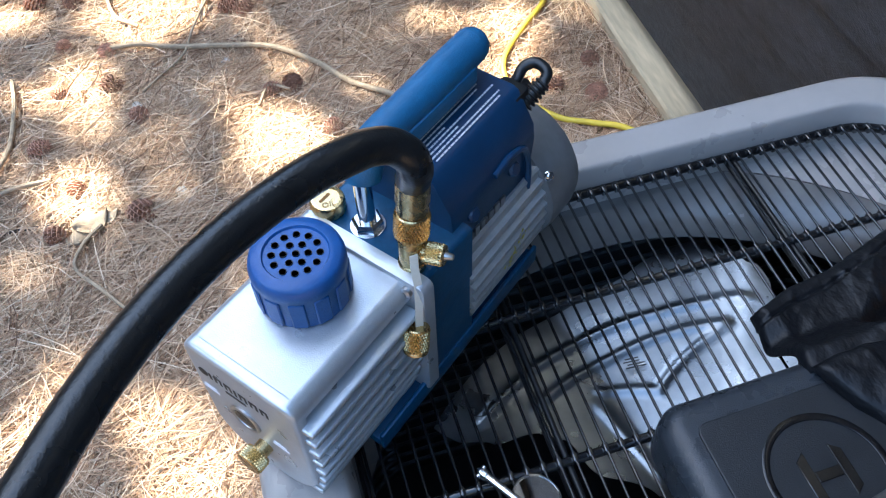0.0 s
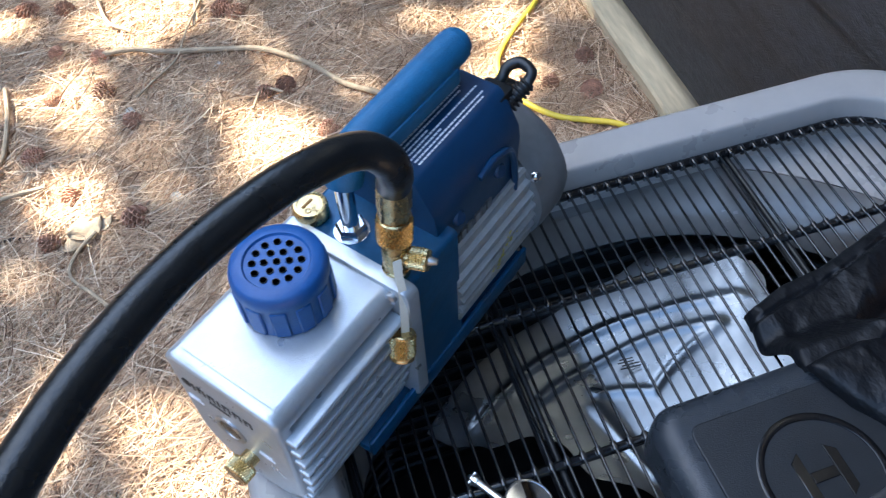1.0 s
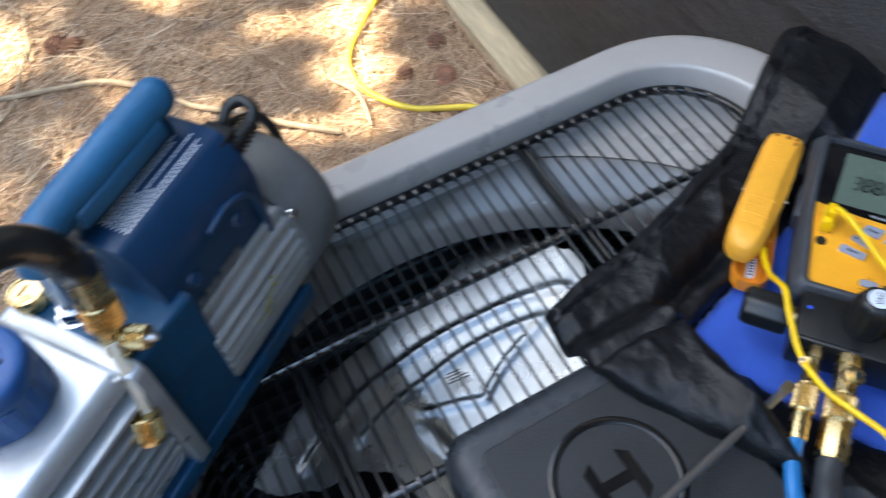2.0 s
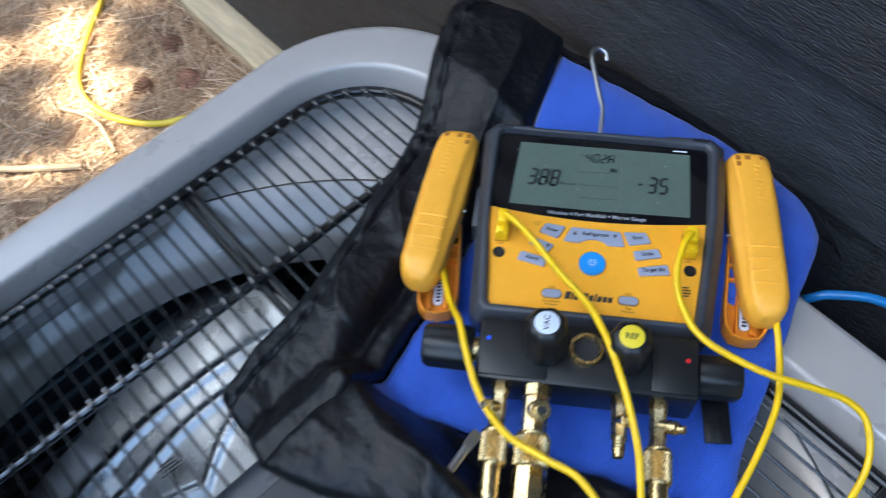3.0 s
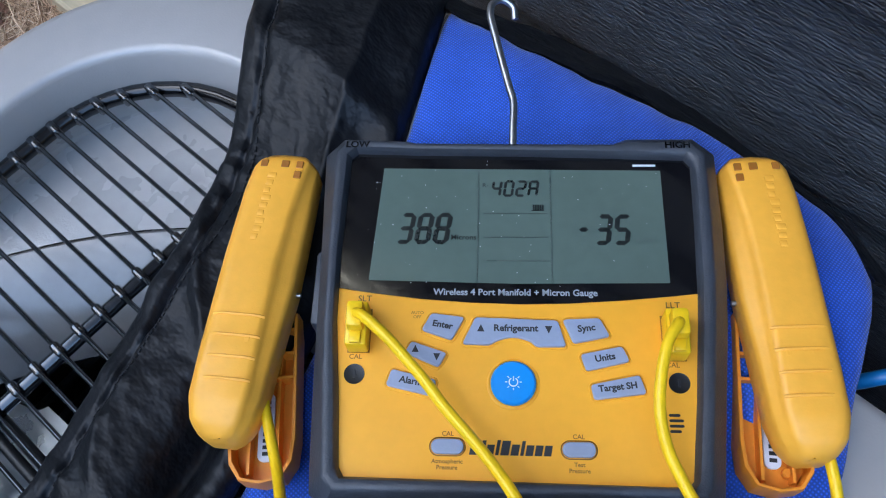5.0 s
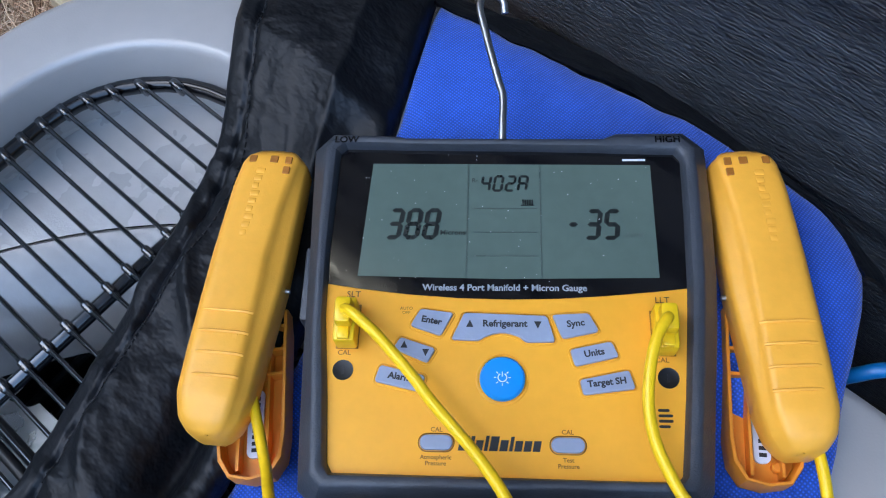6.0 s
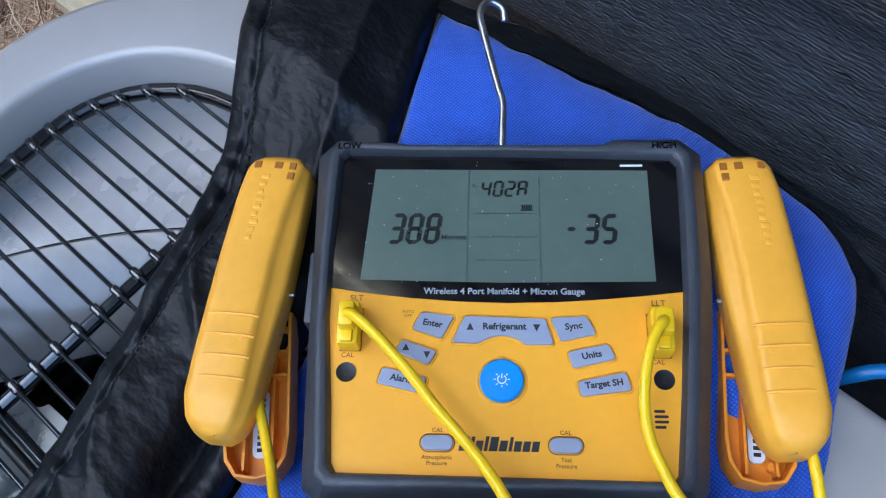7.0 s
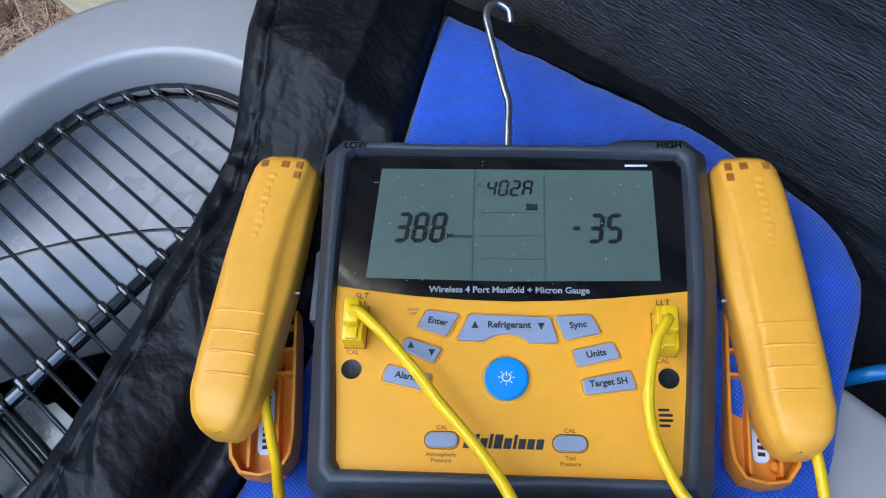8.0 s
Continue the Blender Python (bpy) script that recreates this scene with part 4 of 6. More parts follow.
def digit(ch, x, y, w, h, t, parent, slant=0.14):
    """One seven-segment character whose bars meet at their tips."""
    own = bmesh.new()
    e = t * 0.5

    def bar(x0, y0, x1, y1):
        if abs(y1 - y0) < 1e-9:
            pts = [(x0, y0), (x0 + e, y0 + e), (x1 - e, y0 + e), (x1, y0), (x1 - e, y0 - e), (x0 + e, y0 - e)]
        else:
            pts = [(x0, y0), (x0 + e, y0 + e), (x0 + e, y1 - e), (x0, y1), (x0 - e, y1 - e), (x0 - e, y0 + e)]
        own.faces.new([own.verts.new((x + px_ + slant * py_, y + py_, LZ)) for px_, py_ in pts])
    ends = {"a": (0, h, w, h), "d": (0, 0, w, 0), "g": (0, h / 2, w, h / 2), "f": (0, h / 2, 0, h), "b": (w, h / 2, w, h), "e": (0, 0, 0, h / 2), "c": (w, 0, w, h / 2)}
    for s in SEG[ch]:
        bar(*ends[s])
    bmesh.ops.remove_doubles(own, verts=own.verts, dist=0.00002)
    part("digit", own, INK, parent, smooth=False)


for k, ch in enumerate("388"):
    digit(ch, -0.0499 + 0.0080 * k, 0.0656, 0.0050, 0.0132, 0.0021, lcd)
for ch, x, w in (("-", 0.0274, 0.0040), ("3", 0.0354, 0.0050), ("5", 0.0434, 0.0050)):
    digit(ch, x, 0.0655, w, 0.0128, 0.0021, lcd)
for k, ch in enumerate("402A"):
    digit(ch, -0.0094 + 0.0054 * k, 0.0886, 0.0034, 0.0072, 0.0012, lcd)
words("unit_word", "Microns", 0.0034, INK, lcd, (-0.0213, 0.0679, LZ), bold=0.00005)
words("unit_word", "\u0394/min", 0.0032, FAINT, lcd, (0.0560, 0.0668, LZ))
words("prefix_word", "R-", 0.0030, INK, lcd, (-0.0122, 0.0938, LZ))
bm = bmesh.new()
for k in range(5):
    box(0.0086 + 0.0010 * k, 0.0093 + 0.0010 * k, 0.0812, 0.0840, LZ - 0.0001, LZ + 0.0001, 0, 1, bm)
box(0.0080, 0.0134, 0.0810, 0.0814, LZ - 0.0001, LZ + 0.0001, 0, 1, bm)
part("battery_mark", bm, INK, lcd, smooth=False)
words("title_word", "Wireless 4 Port Manifold + Micron Gauge", 0.0040, GREYINK, lens, (0.0008, 0.0423, -0.01475), bold=0.00010)
bm = box(0.0530, 0.0630, 0.1036, 0.1046, -0.0152, -0.0147)
part("model_mark", bm, WHITE, lens, smooth=False)
words("low_word", "LOW", 0.0046, LENS, body, (-0.0702, 0.1124, -0.0096), bold=0.0001)
words("high_word", "HIGH", 0.0046, LENS, body, (0.0724, 0.1115, -0.0096), bold=0.0001)
rd = random.Random(21)
bm = bmesh.new()
for k in range(60):
    x, y, s = rd.uniform(-0.070, 0.074), rd.uniform(0.044, 0.107), rd.uniform(0.00008, 0.00024)
    a = rd.random() * 3
    bm.faces.new([bm.verts.new((x + s * math.cos(a + q), y + s * math.sin(a + q), -0.01442)) for q in (0, 1.6, 3.1, 4.7)])
tagged(part("dust", bm, WHITE, lens, smooth=False), kind="stuff")


def soften(pts, r):
    """The outline with its corners rounded."""
    out = []
    for i, p in enumerate(pts):
        a, b, c = Vector(pts[i - 1]), Vector(p), Vector(pts[(i + 1) % len(pts)])
        turn_ = (a - b).angle(c - b)
        if turn_ > 2.6:
            out.append(tuple(p))
            continue
        q0, q1 = b + (a - b).normalized() * min(r, (a - b).length * 0.4), b + (c - b).normalized() * min(r, (c - b).length * 0.4)
        for f in (0.0, 0.33, 0.67, 1.0):
            out.append(tuple(q0 * (1 - f) ** 2 + b * 2 * f * (1 - f) + q1 * f ** 2))
    return out


def swell(pts, d):
    """The outline moved outwards by d."""
    n_ = len(pts)
    out = []
    for i in range(n_):
        a, b, c = Vector(pts[i - 1]), Vector(pts[i]), Vector(pts[(i + 1) % n_])
        e = ((b - a).normalized() + (c - b).normalized())
        e = e.normalized() if e.length > 1e-9 else (c - b).normalized()
        out.append((b.x + e.y * d, b.y - e.x * d))
    return out


def key(name, pts, text="", size=0.0036, at=None, turn=0.0, label=""):
    pts = soften(pts, 0.0014)
    k = part(name, prism(pts, FZ - 0.001, FZ + 0.0015, 0.0005, 2), BUTTON, front, label)
    if text:
        c = at or (sum(p[0] for p in pts) / len(pts), sum(p[1] for p in pts) / len(pts))
        words("key_word", text, size, BLACKINK, k, (c[0], c[1], FZ + 0.0016), turn, bold=0.00013)
    wide, near_ = swell(pts, 0.0011), swell(pts, 0.0003)
    part("key_seat", ring(wide, near_, [(0, FZ - 0.001), (0, FZ + 0.0001), (0.3, FZ + 0.0004), (0.7, FZ + 0.0004), (1.0, FZ - 0.0006)]), PANEL, front)
    return k


def tri(k, x, y, s, up):
    bm = bmesh.new()
    d = 1 if up else -1
    bm.faces.new([bm.verts.new((x + a * s, y + b * s * d, FZ + 0.0016)) for a, b in ((-0.8, -0.8), (0.8, -0.8), (0, 0.9))])
    part("arrow", bm, BLACKINK, k, smooth=False)


key("key", [(-0.0376, 0.0249), (-0.0250, 0.0206), (-0.0199, 0.0306), (-0.0336, 0.0324)], "Enter", 0.0038, (-0.0289, 0.0270), -10)
arc = [(-0.0070 + 0.0140 * i / 8, 0.0204 + 0.0018 * math.sin(math.pi * i / 8)) for i in range(9)]
k = key("key", [(-0.0207, 0.0191), (-0.0096, 0.0187)] + arc + [(0.0094, 0.0182), (0.0213, 0.0184), (0.0181, 0.0296), (-0.0156, 0.0307)], "Refrigerant", 0.0040, (0.0010, 0.0258))
tri(k, -0.0132, 0.0258, 0.0019, True)
tri(k, 0.0143, 0.0254, 0.0019, False)
key("key", [(0.0242, 0.0198), (0.0389, 0.0230), (0.0350, 0.0309), (0.0200, 0.0300)], "Sync", 0.0039, (0.0295, 0.0262), 7)
k = key("key", [(-0.0440, 0.0150), (-0.0300, 0.0091), (-0.0268, 0.0151), (-0.0414, 0.0200)])
tri(k, -0.0396, 0.0166, 0.0018, True)
tri(k, -0.0308, 0.0133, 0.0018, False)
key("key", [(-0.0509, 0.0013), (-0.0322, -0.0029), (-0.0306, 0.0038), (-0.0488, 0.0081)], "Alarm", 0.0038, (-0.0407, 0.0030), -9)
key("key", [(0.0288, 0.0083), (0.0462, 0.0125), (0.0434, 0.0189), (0.0268, 0.0152)], "Units", 0.0038, (0.0364, 0.0138), 10)
key("key", [(0.0315, -0.0033), (0.0519, -0.0005), (0.0497, 0.0070), (0.0303, 0.0028)], "Target SH", 0.0037, (0.0408, 0.0018), 7)
BY = 0.0029
power = part("power_button", lathe([(0.0090, 0), (0.0090, 0.0018), (0.0082, 0.0026), (0.001, 0.0030)], (0, BY, FZ - 0.0004), (0, BY, 1), 40), POWER, front, "round blue power button")
part("button_seat", lathe([(0.0108, 0), (0.0104, 0.0008), (0.0098, 0.0009), (0.0092, 0.0004)], (0, BY, FZ - 0.0005), (0, BY, 1), 40), PANEL, front)
bm = bmesh.new()
sq = [(0.0017 * math.cos(radians(120 + 300 * i / 14)), 0.0017 * math.sin(radians(120 + 300 * i / 14))) for i in range(15)]
for (a, b), (c, d) in zip(sq, sq[1:]):
    bm.faces.new([bm.verts.new((q * w, BY + r * w, FZ + 0.0027)) for q, r, w in ((a, b, 0.86), (c, d, 0.86), (c, d, 1.14), (a, b, 1.14))])
box(-0.0002, 0.0002, BY + 0.0004, BY + 0.0024, FZ + 0.0026, FZ + 0.0027, 0, 1, bm)
for k in range(8):
    if k == 2:
        continue
    t_ = box(0.0024, 0.0033, -0.0002, 0.0002, FZ + 0.0026, FZ + 0.0027)
    bmesh.ops.transform(t_, matrix=Matrix.Translation((0, BY, 0)) @ Matrix.Rotation(radians(45 * k), 4, "Z"), verts=t_.verts)
    merge(bm, t_)
part("power_mark", bm, WHITE, power, smooth=False)
for x, y, w2 in ((-0.0254, -0.0225, "Atmospheric\nPressure"), (0.0250, -0.0228, "Test\nPressure")):
    pill = rounded(x - 0.0064, x + 0.0064, y - 0.0030, y + 0.0030, 0.0029, 6)
    part("key", prism(pill, FZ - 0.001, FZ + 0.0013, 0.0007, 2), BUTTON, front)
    # brown ring paints the shadow round the pill key
    part("key_seat", ring(swell(pill, 0.0007), swell(pill, 0.0001), [(0, FZ - 0.001), (0, FZ + 0.0002), (0.5, FZ + 0.0004), (1.0, FZ - 0.0006)]), DKORANGE, front)
    words("key_caption", "CAL", 0.0025, DKORANGE, front, (x, y + 0.0050, FZ + 0.0001), bold=0.00004)
    words("key_caption", w2, 0.0023, DKORANGE, front, (x, y - 0.0068, FZ + 0.0001), bold=0.00004)
x = -0.0170
for w, h in ((0.0036, 0.0056), (0.0014, 0.0056), (0.0028, 0.0040), (0.0013, 0.0058), (0.0032, 0.0056), (0.0030, 0.0042), (0.0013, 0.0056), (0.0028, 0.0040), (0.0028, 0.0040), (0.0028, 0.0040)):
    o = box(x, x + w, -0.0254, -0.0254 + h, FZ - 0.0003, FZ + 0.0003)
    for v in o.verts:
        v.co.x += (v.co.y + 0.0254) * 0.18
    part("maker_mark_bar", o, BLACKINK, front, smooth=False)
    x += w + 0.0007
words("auto_word", "AUTO\nOFF", 0.0019, DKORANGE, front, (-0.0396, 0.0318, FZ + 0.0001))
for cxp, cyp, nm in ((-0.0630, 0.0, "SLT"), (0.0640, -0.0018, "LLT")):
    part("port_slot", box(cxp - 0.0046, cxp + 0.0046, cyp + 0.0150, cyp + 0.0342, FZ - 0.001, FZ + 0.0002), DKORANGE, front)
    words("port_word", nm, 0.0038, BLACKINK, front, (cxp + 0.001, cyp + 0.0388, FZ + 0.0001))
    words("port_word", "CAL", 0.0029, DKORANGE, front, (cxp - 0.0010, cyp + 0.0133, FZ + 0.0001), bold=0.00004)
    sx_, sy_ = cxp + (-0.0010 if cxp < 0 else 0.0009), cyp + 0.0060
    s = part("trim_screw", lathe([(0.0042, 0), (0.0042, 0.0005), (0.0036, 0.0003), (0.0005, 0.0003)], (sx_, sy_, FZ - 0.0001), (sx_, sy_, 1), 24), BLACKPL, front)
    part("screw_slot", box(sx_ - 0.0005, sx_ + 0.0005, sy_ - 0.0016, sy_ + 0.0016, FZ, FZ + 0.0004), DARK, s)
    jack = part("sensor_jack", box(cxp - 0.0044, cxp + 0.0044, cyp + 0.0148, cyp + 0.0335, FZ, -0.0035, 0.0012), CABLE, gauge, "yellow sensor plug")
    part("jack_nose", box(cxp - 0.0033, cxp + 0.0035, cyp + 0.0200, cyp + 0.0312, -0.0040, 0.0035, 0.0016), CABLE, jack)
    part("jack_latch", box(cxp - 0.0024, cxp + 0.0024, cyp + 0.0152, cyp + 0.0205, -0.0040, -0.0018, 0.0006), CABLE, jack)
for k in range(4):
    part("speaker_slot", prism(rounded(0.0598, 0.0660 - 0.0012 * abs(k - 1.5), -0.0155 + 0.0021 * k, -0.0144 + 0.0021 * k, 0.0005, 2), FZ - 0.001, FZ + 0.0001), BLACKINK, front, smooth=False)
part("rear_port", rod((-0.0620, -0.0480, -0.022), (-0.0480, -0.0480, -0.022), 0.0042, 0.0006), BRASS, gauge, "brass rear port")

# valve block, knobs, ports
block = part("valve_block", box(-0.0690, 0.0690, -0.0905, -0.0480, -0.042, -0.006, 0.003), BLACKPL, gauge, "black valve block")
part("block_plate", box(-0.0670, -0.0240, -0.0880, -0.0510, -0.0075, -0.0045, 0.0012), BLACKPL, block)
part("block_plate", box(0.0400, 0.0680, -0.0880, -0.0510, -0.0075, -0.0045, 0.0012), BLACKPL, block)
for x, mt in ((-0.0626, BLUEDOT), (0.0622, REDDOT)):
    part("dot", lathe([(0.0017, 0), (0.0014, 0.0004), (0.0001, 0.0005)], (x, -0.0636 if x < 0 else -0.0656, -0.0046), (x, -0.0636 if x < 0 else -0.0656, 1), 16), mt, block)


def grip_knob(p0, p1, r, name="valve_knob"):
    d = (Vector(p1) - Vector(p0)).length
    return part(name, lathe([(r * 0.72, 0), (r * 0.95, 0.001), (r, 0.004), (r * 0.97, d - 0.004), (r * 0.86, d - 0.0008), (r * 0.7, d)], p0, p1, 48, lobes=(0.0008, 6)), BLACKPL, gauge, "ribbed black valve knob")


grip_knob((-0.0725, -0.0655, -0.021), (-0.1065, -0.0655, -0.021), 0.0150)
part("stem", rod((-0.066, -0.0655, -0.021), (-0.0735, -0.0655, -0.021), 0.0085, 0.0005), BRASS, gauge)
grip_knob((0.0700, -0.0660, -0.026), (0.0985, -0.0660, -0.026), 0.0145)
for x, y, top, mt, text, turn in ((-0.0265, -0.0664, 0.0315, PALE, "VAC", 90), (0.0243, -0.0667, 0.0245, YLAB, "REF", 0)):
    kn = part("valve_knob", lathe([(0.0118, 0), (0.0138, 0.003), (0.0140, 0.012), (0.0134, top + 0.007 - 0.006), (0.0108, top + 0.007 - 0.001), (0.0085, top + 0.007)], (x, y, -0.007), (x, y, 1), 48, lobes=(0.0008, 6)), BLACKPL, gauge, "ribbed black valve knob")
    part("knob_label", lathe([(0.0076, 0), (0.0076, 0.0004), (0.0072, 0.0006), (0.001, 0.0006)], (x, y, top), (x, y, 1), 32), mt, kn)
    words("knob_word", text, 0.0052, BLACKINK, kn, (x, y, top + 0.0007), turn, bold=0.0001)
nut = part("sight_nut", lathe([(0.0112, 0), (0.0112, 0.0042), (0.0104, 0.0054), (0.0089, 0.0054), (0.0080, 0.0040), (0.0078, -0.004)], (-0.0004, -0.0655, -0.0065), (-0.0004, -0.0655, 1), 36), BRASS, gauge, "round brass sight nut")
# disc darkened as the shaded inside of the nut
part("sight_bore", lathe([(0.0077, 0), (0.0001, 0.0003)], (-0.0004, -0.0655, -0.0042), (-0.0004, -0.0655, 1), 24), DARK, nut)
PZ = -0.014


def side_port(fit_part, x, y, r, dx, dz):
    d = Vector((dx, -0.25, dz)).normalized() * 0.013
    s = Vector((x, y, PZ))
    part("side_port", rod(s, s + d, r, 0.0006), BRASS, fit_part)
    part("side_valve", rod(s + d, s + d * 1.35, r * 0.62, 0.0004), BRASS, fit_part)
    # dark disc in place of the shaded bore
    part("side_bore", lathe([(r * 0.35, 0), (0.0001, 0.0002)], s + d * 1.35, s + d * 2, 14), DARK, fit_part)


for x, r, sp, y1 in ((-0.0520, 0.0052, (-0.5, 0.8), -0.118), (-0.0290, 0.0082, (0.25, 0.9), -0.122), (0.0225, 0.0050, (0.3, 0.9), -0.118), (0.0455, 0.0052, (0.9, 0.5), -0.124)):
    p = part("port_fitting", lathe([(r, 0), (r * 1.12, 0.001), (r * 1.12, 0.008), (r, 0.009), (r, abs(y1 + 0.0895))], (x, -0.0895, PZ), (x, -1, PZ), 6 if r < 0.006 else 8), BRASS, gauge, "brass flare port")
    side_port(p, x, -0.106, r * 0.82, *sp)
p = gauge.children[-1]
part("flare_tip", lathe([(0.0048, 0), (0.0036, 0.002), (0.0042, 0.003), (0.0036, 0.004), (0.0042, 0.005), (0.0036, 0.006), (0.0042, 0.007), (0.0030, 0.012)], (0.0225, -0.117, PZ), (0.0225, -1, PZ), 18), BRASS, gauge)

# hanging hook
part("hanging_hook", tube([(-0.0001, 0.112, -0.016), (0.0001, 0.124, -0.014), (0.0003, 0.1365, -0.012), (-0.0018, 0.145, -0.011), (-0.0055, 0.160, -0.009), (-0.0090, 0.175, -0.007), (-0.0108, 0.184, -0.006), (-0.0098, 0.1905, -0.006), (-0.0055, 0.1940, -0.007), (0.0000, 0.1915, -0.009), (0.0012, 0.186, -0.012)], 0.0018, 12, 8), STEEL, gauge, "bent steel hanging hook")

# hoses at the ports
for nm, x, r, mt, label, tail in (("charging_hose", -0.0520, 0.0056, HOSEBLUE, "blue charging hose with a brass end", [(-0.047, -0.200, -0.013), (-0.030, -0.25, -0.012), (0.03, -0.33, -0.03), (0.12, -0.42, -0.04), (0.20, -0.52, -0.2), (0.24, -0.58, -0.62)]),
                                  ("charging_hose", -0.0290, 0.0088, HOSEGREY, "dark grey vacuum hose with brass nuts", [(-0.026, -0.205, -0.010), (-0.012, -0.25, -0.008), (0.04, -0.32, -0.02), (0.13, -0.40, -0.03), (0.21, -0.48, -0.2), (0.25, -0.54, -0.62)]),
                                  ("charging_hose", 0.0458, 0.0056, HOSERED, "red charging hose with a brass end", [(0.044, -0.200, -0.014), (0.055, -0.25, -0.02), (0.09, -0.31, -0.04), (0.16, -0.38, -0.05), (0.24, -0.45, -0.2), (0.27, -0.50, -0.62)])):
    h = thing(nm, MAN, label, "hose", "charging hoses")
    big = r > 0.007
    kr = 0.0112 if big else 0.0088
    part("hose_nut", knurl((x, -0.121, PZ), (x, -0.143, PZ), kr, 9, 30), BRASS, h, "knurled brass nut", smooth=False)
    if big:
        part("hex_sleeve", lathe([(0.0090, 0), (0.0105, 0.001), (0.0108, 0.026), (0.0095, 0.029)], (x, -0.142, PZ), (x, -1, PZ), 8), BRASS, h, "faceted brass sleeve")
        y0 = -0.168
    else:
        part("ferrule", lathe([(0.0050, 0), (0.0064, 0.001), (0.0064, 0.020), (0.0058, 0.022)], (x, -0.142, PZ), (x, -1, PZ), 24), BRASS, h, "brass ferrule")
        y0 = -0.161
    part("hose_tube", tube([(x, y0, PZ), (x, y0 - 0.015, PZ)] + tail, r, 14, 8), mt, h)


# ---- pipe clamp thermocouples ----
OUTER = ((0.0, 0.0120), (0.05, 0.0155), (0.15, 0.0168), (0.40, 0.0172), (0.70, 0.0168), (0.88, 0.0166), (0.95, 0.0145), (0.985, 0.0110), (1.0, 0.0070))
INNER = ((0.0, 0.0112), (0.04, 0.0152), (0.30, 0.0162), (0.50, 0.0164), (0.64, 0.0152), (0.78, 0.0142), (0.88, 0.0134), (0.95, 0.0110), (0.985, 0.0075), (1.0, 0.0040))
SHOULDER = ((0.0, 0.0014), (0.06, 0.0030), (0.25, 0.0062), (0.45, 0.0072), (0.62, 0.0058), (0.80, 0.0042), (0.95, 0.0030), (1.0, 0.0015))
CREST = ((0.0, 0.0040), (0.03, 0.0074), (0.12, 0.0084), (0.45, 0.0104), (0.75, 0.0112), (0.90, 0.0100), (0.96, 0.0074), (1.0, 0.0026))
LONG = 0.1362


def ramp_at(stops, x):
    for (x0, y0), (x1, y1) in zip(stops, stops[1:]):
        if x <= x1:
            return y0 + (y1 - y0) * (x - x0) / (x1 - x0)
    return stops[-1][1]


def clamp(m, side, label):
    """A spring clamp: long moulded upper jaw with a stepped shoulder towards the gauge, ridges and windows. side: 1 or -1, the outer side."""
    c = thing("pipe_clamp", m, label, "pipe clamp", "pipe clamps")
    rows = []
    for i in range(61):
        s = i / 60
        s = s + 0.03 * math.sin(2 * math.pi * s) * -1 if 0 < i < 60 else s
        y = 0.066 - LONG * s
        o, n_, f, z = (ramp_at(t, s) for t in (OUTER, INNER, SHOULDER, CREST))
        sect = [(o - 0.001, -0.0125), (o, -0.010), (o, z - 0.0066), (o - 0.0008, z - 0.0040), (o - 0.0024, z - 0.0018), (o - 0.0046, z - 0.0005), (o - 0.0075, z), (0.0, z + 0.0004), (-n_ + f + 0.0030, z), (-n_ + f + 0.0012, z - 0.0006), (-n_ + f, z - 0.0024), (-n_ + f * 0.75, z - 0.0042), (-n_ + f * 0.30, z - 0.0054), (-n_ + 0.0004, z - 0.0068), (-n_, z - 0.0086), (-n_, -0.010), (-n_ + 0.001, -0.0125)]
        rows.append([(side * x_, y, max(z_, -0.0125)) for x_, z_ in sect])
    bm = loft(rows)
    bm.verts.ensure_lookup_table()
    w = len(rows[0])
    bm.faces.new([bm.verts[k] for k in range(w)])
    bm.faces.new([bm.verts[len(rows) * w - w + k] for k in range(w)][::-1])
    jaw = part("upper_jaw", bm, CLAMP, c, "moulded amber upper jaw", angle=55)
    for k in range(4):
        y = -0.0195 - 0.0094 * k
        z = ramp_at(CREST, (0.066 - y) / LONG)
        x0, x1 = -0.0092, 0.0128 - 0.0006 * k
        part("ridge", tube([(side * x0, y, z - 0.0010), (side * (x0 + 0.003), y, z + 0.0001), (0, y, z + 0.0003), (side * (x1 - 0.004), y, z + 0.0001), (side * x1, y, z - 0.0012)], 0.0007, 8, 6), CLAMP, jaw)
    # window openings: blocks whose darker orange paints the shade inside
    for x, y, w_ in ((0.0088, 0.0588, 0.0034), (-0.0012, 0.0588, 0.0038), (-0.0080, 0.0588, 0.0032), (-0.0080, 0.0530, 0.0032)):
        z = ramp_at(CREST, (0.066 - y) / LONG) - (0.0004 if x > 0.005 else 0.0)
        part("window", box(side * x - w_ / 2, side * x + w_ / 2, y - 0.0019, y + 0.0019, z - 0.004, z + 0.0008, 0.0003, 1), WINDOW, jaw, smooth=False)
    part("emboss_mark", box(-0.0056, 0.0056, -0.0320, -0.0290, 0.0100, 0.0113, 0.0004, 1), CLAMP, jaw)
    for k in range(9):
        y = 0.0170 + 0.0042 * k
        z = ramp_at(CREST, (0.066 - y) / LONG)
        part("emboss_mark", box(side * 0.004 - 0.0017, side * 0.004 + 0.0013 + 0.0006 * (k % 3), y, y + 0.0028, z - 0.002, z + 0.0005, 0.0004, 2), CLAMP, jaw)
    part("hinge_pin", rod((-0.0185, -0.002, -0.004), (0.0185, -0.002, -0.004), 0.0011, 0.0003, 12), STEEL, c)
    return c


